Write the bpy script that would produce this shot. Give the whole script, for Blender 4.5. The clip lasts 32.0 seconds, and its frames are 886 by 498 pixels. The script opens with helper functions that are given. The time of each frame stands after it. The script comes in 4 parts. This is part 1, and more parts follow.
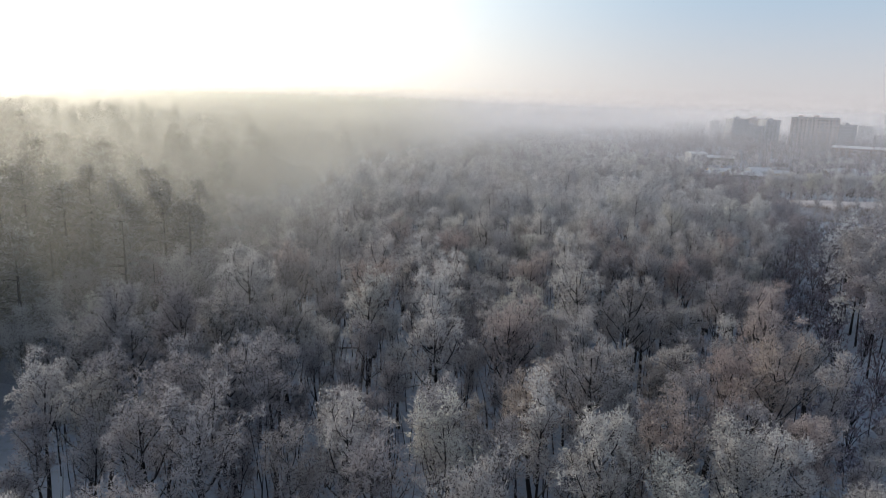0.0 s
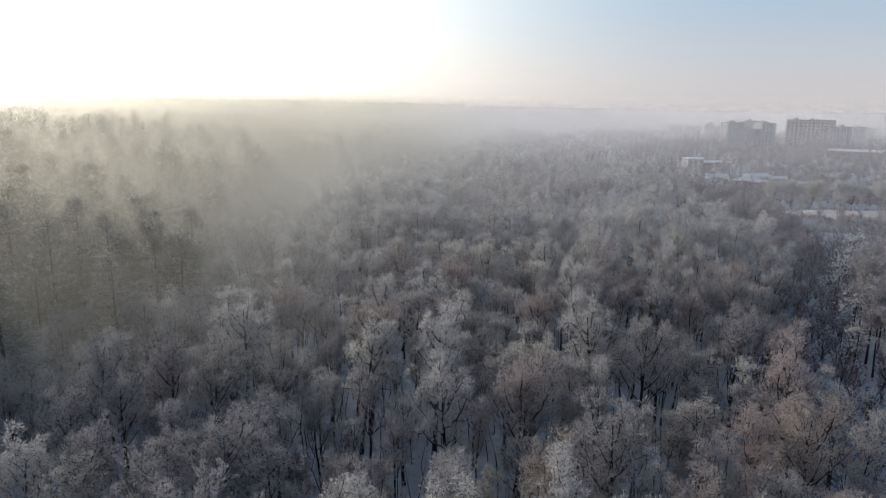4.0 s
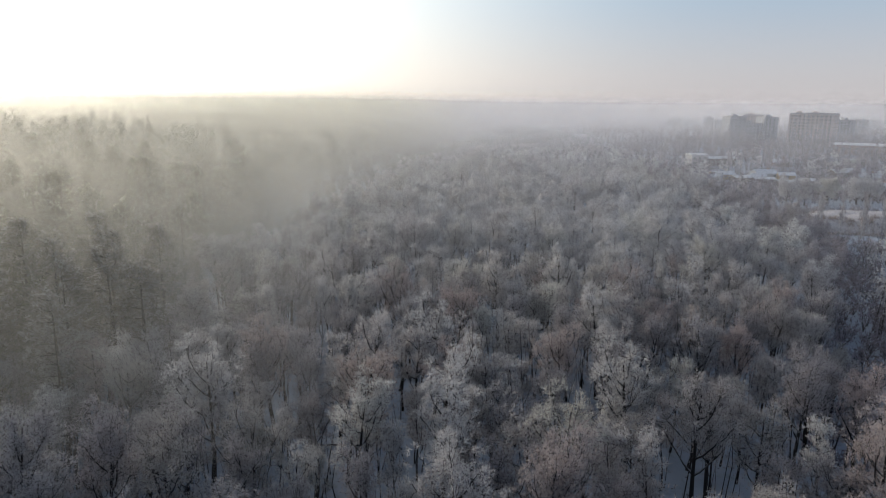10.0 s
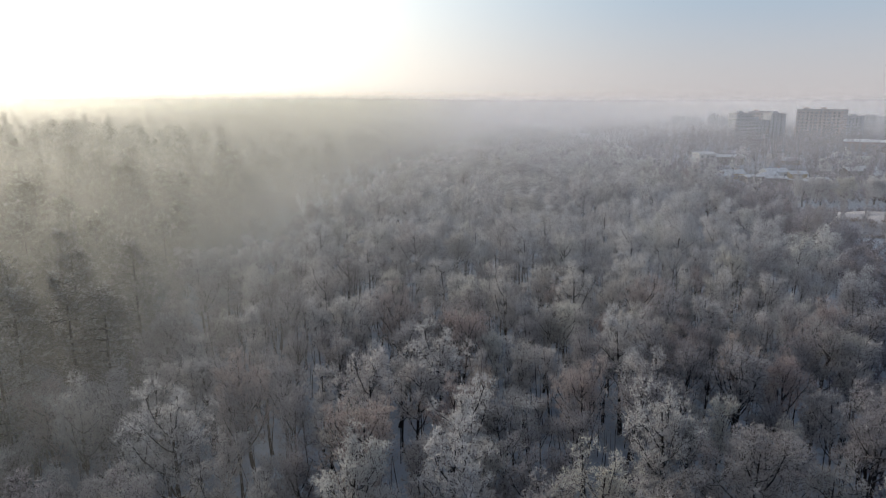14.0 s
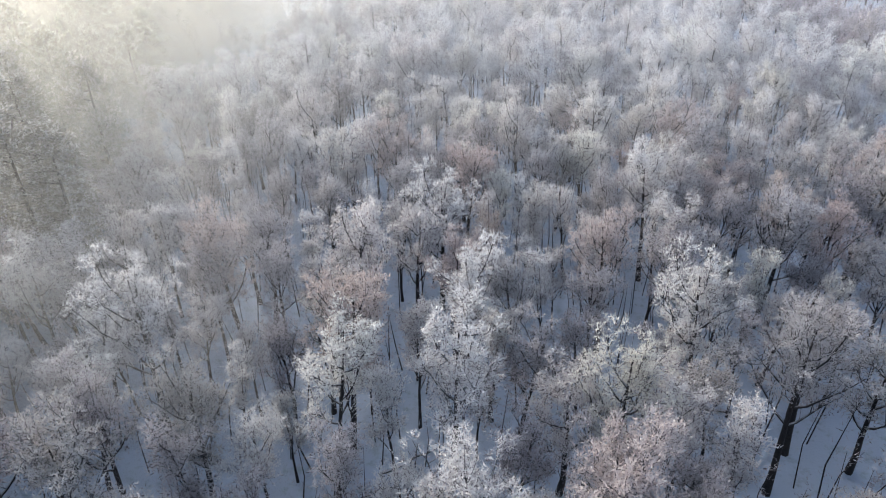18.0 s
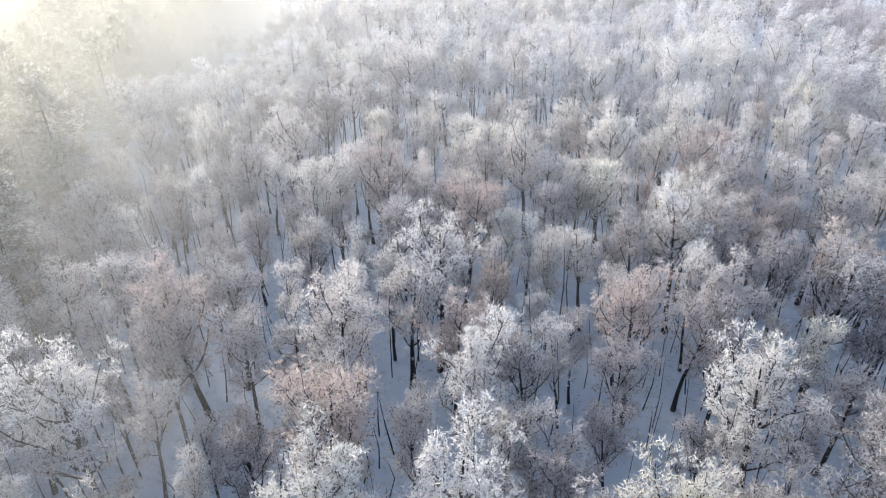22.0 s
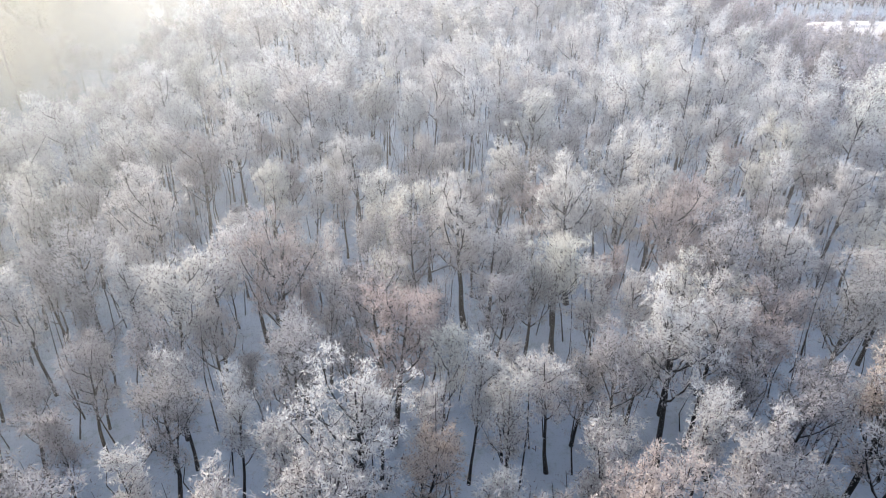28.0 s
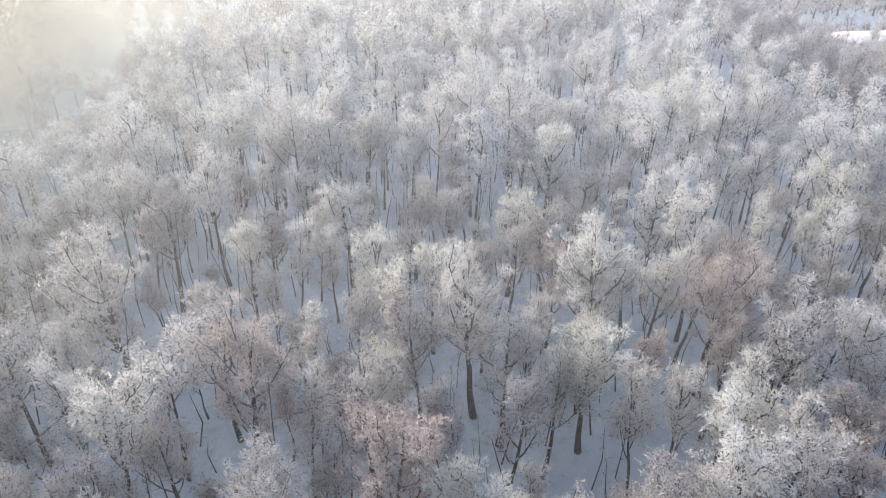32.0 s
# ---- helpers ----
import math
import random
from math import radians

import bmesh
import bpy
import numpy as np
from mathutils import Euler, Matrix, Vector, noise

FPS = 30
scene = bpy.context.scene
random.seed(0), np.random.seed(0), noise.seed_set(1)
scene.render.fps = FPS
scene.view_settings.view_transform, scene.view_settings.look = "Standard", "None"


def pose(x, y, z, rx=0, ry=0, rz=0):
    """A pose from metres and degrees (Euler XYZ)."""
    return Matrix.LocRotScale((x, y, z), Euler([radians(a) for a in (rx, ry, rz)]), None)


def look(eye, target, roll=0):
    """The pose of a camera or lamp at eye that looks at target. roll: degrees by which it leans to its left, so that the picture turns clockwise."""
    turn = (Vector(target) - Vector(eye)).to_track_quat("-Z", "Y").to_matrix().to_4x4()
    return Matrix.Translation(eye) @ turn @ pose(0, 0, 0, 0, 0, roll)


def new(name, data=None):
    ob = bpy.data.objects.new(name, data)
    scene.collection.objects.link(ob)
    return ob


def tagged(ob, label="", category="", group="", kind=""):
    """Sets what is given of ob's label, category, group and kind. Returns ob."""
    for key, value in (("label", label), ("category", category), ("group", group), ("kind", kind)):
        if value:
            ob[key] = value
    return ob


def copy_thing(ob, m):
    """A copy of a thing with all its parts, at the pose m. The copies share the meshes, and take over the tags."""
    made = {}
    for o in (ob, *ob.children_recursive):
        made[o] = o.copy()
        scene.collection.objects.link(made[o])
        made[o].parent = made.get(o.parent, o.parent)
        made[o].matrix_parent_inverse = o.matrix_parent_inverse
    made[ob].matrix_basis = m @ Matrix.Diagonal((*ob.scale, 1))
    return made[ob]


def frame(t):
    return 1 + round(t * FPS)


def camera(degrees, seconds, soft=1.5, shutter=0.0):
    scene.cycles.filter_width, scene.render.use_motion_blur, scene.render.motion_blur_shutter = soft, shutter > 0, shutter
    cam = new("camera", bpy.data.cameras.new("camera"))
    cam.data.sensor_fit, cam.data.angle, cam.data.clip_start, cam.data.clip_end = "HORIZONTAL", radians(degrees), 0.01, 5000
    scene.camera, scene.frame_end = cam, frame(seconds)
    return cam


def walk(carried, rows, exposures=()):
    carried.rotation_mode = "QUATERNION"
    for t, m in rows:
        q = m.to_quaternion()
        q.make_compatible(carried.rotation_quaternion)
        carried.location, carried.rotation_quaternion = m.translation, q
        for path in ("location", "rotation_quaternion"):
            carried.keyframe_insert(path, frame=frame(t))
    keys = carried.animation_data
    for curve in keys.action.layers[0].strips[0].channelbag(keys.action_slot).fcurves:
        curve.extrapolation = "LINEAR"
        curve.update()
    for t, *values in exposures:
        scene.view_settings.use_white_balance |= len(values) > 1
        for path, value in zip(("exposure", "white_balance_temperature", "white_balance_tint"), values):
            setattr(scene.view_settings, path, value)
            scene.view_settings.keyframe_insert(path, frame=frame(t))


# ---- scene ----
cam = camera(67.8, 32.0, soft=1.0)
METRES, EYE, TILT, LEAN, TURN = 90.0, 37.0, -12.2, -1.5, 0.0
ROWS = [
    (0.0, 0.0, 0.0, 0.0, 0.0, 0.0, -0.0),
    (0.5, -0.0004, 0.0007, 0.0032, -0.01, 0.08, -0.06),
    (1.0, -0.0022, 0.0023, 0.009, -0.04, 0.13, -0.08),
    (1.5, -0.0045, 0.0054, 0.0163, -0.05, 0.17, -0.09),
    (2.0, -0.0071, 0.0101, 0.0243, -0.1, 0.19, -0.01),
    (2.5, -0.0093, 0.0164, 0.0331, -0.19, 0.18, 0.12),
    (3.0, -0.0109, 0.0241, 0.0416, -0.27, 0.17, 0.32),
    (3.5, -0.0121, 0.0333, 0.0494, -0.34, 0.15, 0.52),
    (5.5, -0.0169, 0.0808, 0.0718, -0.72, -0.01, 0.94),
    (6.0, -0.0173, 0.0941, 0.0758, -0.76, -0.04, 1.01),
    (6.5, -0.0179, 0.1075, 0.0798, -0.8, -0.1, 1.07),
    (7.0, -0.0188, 0.1218, 0.0834, -0.86, -0.15, 1.07),
    (7.5, -0.0194, 0.136, 0.0872, -0.88, -0.2, 1.1),
    (8.0, -0.0204, 0.1503, 0.0907, -0.91, -0.23, 1.14),
    (8.5, -0.0211, 0.1646, 0.0947, -0.91, -0.28, 1.17),
    (9.0, -0.0219, 0.1792, 0.0983, -0.91, -0.31, 1.18),
    (9.5, -0.0226, 0.1941, 0.1019, -0.9, -0.3, 1.23),
    (10.0, -0.023, 0.2089, 0.1055, -0.88, -0.31, 1.28),
    (10.5, -0.0232, 0.2235, 0.109, -0.86, -0.29, 1.35),
    (11.0, -0.0235, 0.2382, 0.1125, -0.84, -0.3, 1.41),
    (11.5, -0.0237, 0.2528, 0.116, -0.81, -0.29, 1.48),
    (12.0, -0.0238, 0.2674, 0.1199, -0.79, -0.31, 1.54),
    (12.5, -0.0238, 0.2822, 0.1234, -0.76, -0.3, 1.62),
    (13.0, -0.0239, 0.2971, 0.1271, -0.76, -0.31, 1.69),
    (13.5, -0.024, 0.3122, 0.1307, -0.77, -0.34, 1.73),
    (15.5, -0.0231, 0.3764, 0.1432, -0.71, -1.3, 2.02),
    (16.0, -0.0222, 0.3918, 0.1455, -0.63, -2.96, 2.03),
    (16.5, -0.0213, 0.4072, 0.1475, -0.55, -6.32, 2.06),
    (17.0, -0.0204, 0.4223, 0.1496, -0.52, -10.07, 2.1),
    (17.5, -0.0197, 0.4371, 0.1526, -0.5, -13.9, 2.1),
    (18.0, -0.0193, 0.4527, 0.1563, -0.5, -17.01, 2.12),
    (18.5, -0.019, 0.4672, 0.1607, -0.52, -17.44, 2.15),
    (19.0, -0.0188, 0.4827, 0.1637, -0.55, -17.44, 2.12),
    (19.5, -0.0189, 0.4984, 0.1671, -0.58, -17.46, 2.13),
    (20.0, -0.0191, 0.5142, 0.1706, -0.62, -17.45, 2.12),
    (20.5, -0.0189, 0.5296, 0.1745, -0.62, -17.48, 2.13),
    (21.0, -0.0188, 0.5454, 0.1779, -0.64, -17.53, 2.12),
    (21.5, -0.0187, 0.5615, 0.1812, -0.66, -17.56, 2.12),
    (22.0, -0.0185, 0.578, 0.1849, -0.69, -17.58, 2.05),
    (22.5, -0.0185, 0.5952, 0.1887, -0.75, -17.67, 1.97),
    (23.0, -0.0182, 0.6129, 0.1927, -0.77, -17.75, 1.89),
    (23.5, -0.018, 0.6312, 0.1964, -0.85, -17.78, 1.84),
    (24.0, -0.017, 0.6501, 0.1997, -2.83, -17.84, 2.15),
    (24.5, -0.0171, 0.6704, 0.2031, -6.82, -18.07, 2.67),
    (25.0, -0.0173, 0.6902, 0.2072, -7.9, -18.2, 2.67),
    (25.5, -0.0168, 0.7101, 0.2114, -7.97, -18.33, 2.51),
    (27.5, -0.0123, 0.7922, 0.2241, -8.26, -18.19, 2.1),
    (28.0, -0.0101, 0.8113, 0.2292, -8.28, -18.22, 2.08),
    (28.5, -0.0078, 0.8307, 0.2337, -8.3, -18.2, 2.06),
    (29.0, -0.0057, 0.8503, 0.2383, -8.31, -18.19, 2.04),
    (29.5, -0.0031, 0.8699, 0.2425, -8.3, -18.12, 2.12),
    (30.0, -0.0003, 0.8897, 0.2472, -8.27, -18.13, 2.15),
    (30.5, 0.0028, 0.9093, 0.2516, -8.23, -18.1, 2.21),
    (31.0, 0.0058, 0.9275, 0.2564, -8.18, -18.09, 2.3),
    (31.5, 0.0075, 0.9384, 0.2592, -8.17, -18.08, 2.38),
    (32.0, 0.0083, 0.943, 0.2603, -8.16, -18.04, 2.42),
]
EXPOSURES = [(0.0, -0.82, 6420, 11), (6.0, -0.92, 6420, 11), (15.0, -1.02, 6420, 11), (16.0, -0.9, 6420, 11), (17.0, -0.3, 6450, 11), (18.0, 0.5, 6250, 12), (19.0, 0.78, 6200, 12), (20.0, 0.88, 6250, 12), (26.0, 0.84, 6450, 12), (32.0, 0.68, 6550, 11)]
walk(cam, [(t, pose(0, 0, EYE, TILT, LEAN, TURN) @ pose(METRES * x, METRES * y, METRES * z, 90 + pitch, roll, yaw)) for t, x, y, z, yaw, pitch, roll in ROWS], EXPOSURES)

# ---- light: low winter sun ahead and to one side, seen through mist ----
SUN_AZ, SUN_EL = 36.0, 16.0
SUN_WAY = Vector((-math.sin(radians(SUN_AZ)) * math.cos(radians(SUN_EL)), math.cos(radians(SUN_AZ)) * math.cos(radians(SUN_EL)), math.sin(radians(SUN_EL))))


def link(tree, a, b):
    tree.links.new(a, b)


def node(tree, kind, **values):
    n = tree.nodes.new(kind)
    for key, value in values.items():
        if key in ("operation", "blend_type", "data_type", "sky_type", "interpolation_type", "vector_type"):
            setattr(n, key, value)
        else:
            n.inputs[key.replace("_", " ")].default_value = value
    return n


world = bpy.data.worlds.new("winter_sky")
scene.world = world
world.use_nodes = True
wt = world.node_tree
wt.nodes.clear()
sky = wt.nodes.new("ShaderNodeTexSky")
sky.sky_type, sky.sun_disc = "NISHITA", False
sky.sun_elevation, sky.sun_rotation = radians(SUN_EL), radians(-SUN_AZ)
sky.air_density, sky.dust_density, sky.ozone_density = 1.0, 2.5, 1.0
sky_bg = node(wt, "ShaderNodeBackground", Strength=0.025)
link(wt, sky.outputs[0], sky_bg.inputs[0])
# pale winter haze over the whole dome, whiter towards the horizon
coord = wt.nodes.new("ShaderNodeTexCoord")
wxyz = wt.nodes.new("ShaderNodeSeparateXYZ")
link(wt, coord.outputs["Generated"], wxyz.inputs[0])
def dome_step(lo, hi):
    h = node(wt, "ShaderNodeMapRange", interpolation_type="SMOOTHSTEP")
    h.inputs["From Min"].default_value, h.inputs["From Max"].default_value = lo, hi
    link(wt, wxyz.outputs["Z"], h.inputs["Value"])
    return h.outputs[0]


veil = wt.nodes.new("ShaderNodeMix")
veil.data_type = "RGBA"
veil.inputs[6].default_value, veil.inputs[7].default_value = (1.06, 1.0, 1.0, 1), (0.64, 0.88, 1.12, 1)
link(wt, dome_step(-0.02, 0.20), veil.inputs[0])
zenith = wt.nodes.new("ShaderNodeMix")
zenith.data_type = "RGBA"
zenith.inputs[7].default_value = (0.20, 0.28, 0.42, 1)
link(wt, dome_step(0.13, 0.50), zenith.inputs[0])
link(wt, veil.outputs[2], zenith.inputs[6])
veil_bg = node(wt, "ShaderNodeBackground", Strength=1.04)
link(wt, zenith.outputs[2], veil_bg.inputs[0])
# the mist's bright ring round the sun
dot = node(wt, "ShaderNodeVectorMath", operation="DOT_PRODUCT")
dot.inputs[1].default_value = SUN_WAY
link(wt, coord.outputs["Generated"], dot.inputs[0])
near = node(wt, "ShaderNodeMapRange")
near.inputs["From Min"].default_value, near.inputs["From Max"].default_value = math.cos(radians(72)), 1.0
link(wt, dot.outputs["Value"], near.inputs["Value"])
fall = node(wt, "ShaderNodeMath", operation="POWER")
fall.inputs[1].default_value = 4.0
link(wt, near.outputs[0], fall.inputs[0])
halo = node(wt, "ShaderNodeMath", operation="MULTIPLY")
halo.inputs[1].default_value = 3.1
link(wt, fall.outputs[0], halo.inputs[0])
halo_bg = node(wt, "ShaderNodeBackground", Color=(1.0, 0.93, 0.72, 1))
link(wt, halo.outputs[0], halo_bg.inputs["Strength"])
dome = wt.nodes.new("ShaderNodeAddShader")
link(wt, sky_bg.outputs[0], dome.inputs[0])
link(wt, veil_bg.outputs[0], dome.inputs[1])
both = wt.nodes.new("ShaderNodeAddShader")
link(wt, dome.outputs[0], both.inputs[0])
link(wt, halo_bg.outputs[0], both.inputs[1])
world_out = wt.nodes.new("ShaderNodeOutputWorld")
link(wt, both.outputs[0], world_out.inputs[0])

sun_data = bpy.data.lights.new("sun", "SUN")
sun_data.energy, sun_data.angle, sun_data.color = 3.3, radians(7.0), (1.0, 0.90, 0.77)
sun = new("sun", sun_data)
sun.matrix_world = look(SUN_WAY * 300, (0, 0, 0))


# ---- materials ----
def material(name):
    m = bpy.data.materials.new(name)
    m.use_nodes = True
    m.node_tree.nodes.clear()
    return m, m.node_tree


def finish(tree, shader):
    out = tree.nodes.new("ShaderNodeOutputMaterial")
    link(tree, shader, out.inputs["Surface"])


def noise_of(tree, scale, detail=4.0, rough=0.6, coords="Object"):
    c = tree.nodes.new("ShaderNodeTexCoord")
    n = node(tree, "ShaderNodeTexNoise", Scale=scale, Detail=detail, Roughness=rough)
    link(tree, c.outputs[coords], n.inputs["Vector"])
    return n.outputs["Fac"]


def mixed(tree, fac, a, b):
    m = tree.nodes.new("ShaderNodeMix")
    m.data_type = "RGBA"
    for socket, value in ((m.inputs[0], fac), (m.inputs[6], a), (m.inputs[7], b)):
        if isinstance(value, (int, float)):
            socket.default_value = value
        elif isinstance(value, tuple):
            socket.default_value = (*value, 1)
        else:
            link(tree, value, socket)
    return m.outputs[2]


def ranged(tree, value, lo, hi, out_lo=0.0, out_hi=1.0):
    m = node(tree, "ShaderNodeMapRange")
    for key, v in (("From Min", lo), ("From Max", hi), ("To Min", out_lo), ("To Max", out_hi)):
        m.inputs[key].default_value = v
    link(tree, value, m.inputs["Value"])
    return m.outputs[0]


def times(tree, a, b):
    m = node(tree, "ShaderNodeMath", operation="MULTIPLY")
    for socket, v in ((m.inputs[0], a), (m.inputs[1], b)):
        if isinstance(v, (int, float)):
            socket.default_value = v
        else:
            link(tree, v, socket)
    return m.outputs[0]


def principled(tree, colour, rough=0.8, bump=None, bump_strength=0.4, bump_distance=0.05, metallic=0.0):
    p = node(tree, "ShaderNodeBsdfPrincipled", Roughness=rough, Metallic=metallic)
    if isinstance(colour, tuple):
        p.inputs["Base Color"].default_value = (*colour, 1)
    else:
        link(tree, colour, p.inputs["Base Color"])
    if bump is not None:
        b = node(tree, "ShaderNodeBump", Strength=bump_strength, Distance=bump_distance)
        link(tree, bump, b.inputs["Height"])
        link(tree, b.outputs[0], p.inputs["Normal"])
    return p.outputs[0]


def plain(name, a, b, scale=2.0, rough=0.8, bump_distance=0.03, metallic=0.0):
    m, t = material(name)
    n = noise_of(t, scale)
    fine = noise_of(t, scale * 9)
    finish(t, principled(t, mixed(t, ranged(t, n, 0.3, 0.7), a, b), rough, fine, 0.4, bump_distance, metallic))
    return m


def frost_material(name, pale, warm, share, world_scale=0.09, through_share=0.4, dark_share=0.3, glitter=0.4, of_woods=False):
    """Rime on thin twigs: mostly white, warmer where dry leaves and bark show between."""
    m, t = material(name)
    info = t.nodes.new("ShaderNodeObjectInfo")
    geo = t.nodes.new("ShaderNodeNewGeometry")
    big = noise_of(t, world_scale, 2.0)
    tint = node(t, "ShaderNodeMath", operation="ADD")
    link(t, info.outputs["Random"], tint.inputs[0])
    link(t, big, tint.inputs[1])
    if of_woods:
        own = t.nodes.new("ShaderNodeAttribute")
        own.attribute_name = "tree_tone"
        tone = own.outputs["Fac"]
    else:
        tone = info.outputs["Random"]
    f1 = ranged(t, tone, 0.35, 0.95, 0.0, share) if of_woods else ranged(t, tint.outputs[0], 0.65, 1.35, 0.0, share)
    c = mixed(t, f1, pale, warm)
    part_turn = node(t, "ShaderNodeMath", operation="FRACT")
    link(t, times(t, tone, 7.0), part_turn.inputs[0])
    if of_woods:
        c = mixed(t, ranged(t, part_turn.outputs[0], 0.0, 0.3, 0.35, 0.0), c, (0.26, 0.23, 0.25))
    c = mixed(t, ranged(t, part_turn.outputs[0], 0.6, 1.0, 0.0, 0.6), c, tuple(v * k for v, k in zip(pale, (1.0, 1.0, 0.86))))
    glint = ranged(t, geo.outputs["Random Per Island"], 0.0, 1.0 - dark_share, 1.0, 0.0)
    c = mixed(t, times(t, glint, glitter), c, (0.80, 0.80, 0.81))
    bare = ranged(t, geo.outputs["Random Per Island"], 1.0 - dark_share - 0.1, 1.0 - dark_share + 0.1)
    c = mixed(t, bare, c, (0.17, 0.15, 0.155))
    d = t.nodes.new("ShaderNodeBsdfDiffuse")
    link(t, c, d.inputs[0])
    tr = t.nodes.new("ShaderNodeBsdfTranslucent")
    link(t, c, tr.inputs[0])
    mix = t.nodes.new("ShaderNodeMixShader")
    mix.inputs[0].default_value = through_share
    link(t, d.outputs[0], mix.inputs[1])
    link(t, tr.outputs[0], mix.inputs[2])
    finish(t, mix.outputs[0])
    return m


def bark_material(name, dark, light, rime=0.55):
    """Bark with rime and a little snow lying along the upper sides."""
    m, t = material(name)
    grain = noise_of(t, 6.0, 5.0, 0.7)
    base = mixed(t, ranged(t, grain, 0.3, 0.7), dark, light)
    geo = t.nodes.new("ShaderNodeNewGeometry")
    xyz = t.nodes.new("ShaderNodeSeparateXYZ")
    link(t, geo.outputs["Normal"], xyz.inputs[0])
    up = ranged(t, xyz.outputs["Z"], 0.25, 0.75, 0.0, 1.0)
    patch = ranged(t, noise_of(t, 1.7, 3.0), 0.35, 0.6, 0.15, rime + 0.3)
    finish(t, principled(t, mixed(t, times(t, up, patch), base, (0.78, 0.79, 0.82)), 0.85, grain, 0.6, 0.03))
    return m


FROST = frost_material("frosted_twigs", (0.75, 0.73, 0.725), (0.57, 0.525, 0.515), 0.85, 0.09, 0.5, 0.14, 0.45)
RUSSET = frost_material("rimed_dry_leaves", (0.60, 0.515, 0.49), (0.54, 0.43, 0.405), 0.7, 0.12, 0.4, 0.14, 0.25)
THIN = frost_material("thinly_rimed_twigs", (0.53, 0.51, 0.525), (0.45, 0.405, 0.41), 0.8, 0.12, 0.4, 0.2, 0.25)
FROST_FAR = frost_material("frosted_twigs_of_woods", (0.77, 0.76, 0.77), (0.58, 0.525, 0.52), 0.85, 0.09, 0.44, 0.15, 0.6, True)
BROWN_FAR = frost_material("thinly_rimed_twigs_of_woods", (0.50, 0.475, 0.51), (0.37, 0.30, 0.31), 0.8, 0.09, 0.42, 0.1, 0.25, True)
MAUVE_FAR = frost_material("dark_twigs_of_gardens", (0.33, 0.295, 0.36), (0.19, 0.145, 0.175), 0.8, 0.09, 0.35, 0.2, 0.2, True)
BARK = bark_material("bark", (0.014, 0.012, 0.012), (0.04, 0.034, 0.032), 0.35)
BIRCH = bark_material("birch_bark", (0.30, 0.29, 0.28), (0.62, 0.61, 0.60))
NEEDLES = frost_material("dark_pine_needles", (0.27, 0.26, 0.19), (0.17, 0.155, 0.11), 0.9, 0.12, 0.3, 0.15, 0.1, True)
LIT_RIMED_PINE = frost_material("lit_rimed_pine_needles", (0.80, 0.79, 0.74), (0.66, 0.62, 0.54), 0.7, 0.12, 0.5, 0.06, 0.3, True)
BUSH = frost_material("frosted_shrub_twigs", (0.44, 0.41, 0.445), (0.27, 0.225, 0.24), 0.8, 0.15, 0.35, 0.2)


def shaded_snow_material():
    m, t = material("snow")
    broad = noise_of(t, 0.05, 3.0)
    litter = noise_of(t, 0.9, 6.0, 0.75)
    fine = noise_of(t, 5.0, 4.0)
    # blue-grey shade under the trees is put into the snow's own colour
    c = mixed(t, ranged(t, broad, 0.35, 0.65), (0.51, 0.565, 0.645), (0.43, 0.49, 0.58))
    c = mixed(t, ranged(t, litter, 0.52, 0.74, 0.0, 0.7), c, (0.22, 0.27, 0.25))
    finish(t, principled(t, c, 0.7, fine, 0.5, 0.12))
    return m


SHADED_SNOW = shaded_snow_material()
ROOF_SNOW = plain("roof_snow", (0.92, 0.92, 0.94), (0.84, 0.84, 0.86), 0.4, 0.7, 0.05)


# ---- meshes from arrays of triangles ----
def tri_mesh(name, verts, tris, mats, which=None, smooth=False):
    me = bpy.data.meshes.new(name)
    verts, tris = np.asarray(verts, np.float32), np.asarray(tris, np.int32)
    me.vertices.add(len(verts))
    me.vertices.foreach_set("co", verts.ravel())
    me.loops.add(len(tris) * 3)
    me.loops.foreach_set("vertex_index", tris.ravel())
    me.polygons.add(len(tris))
    me.polygons.foreach_set("loop_start", np.arange(0, len(tris) * 3, 3, dtype=np.int32))
    for m in mats:
        me.materials.append(m)
    if which is not None:
        me.polygons.foreach_set("material_index", np.asarray(which, np.int32))
    me.polygons.foreach_set("use_smooth", np.full(len(tris), smooth))
    me.update(calc_edges=True)
    return me


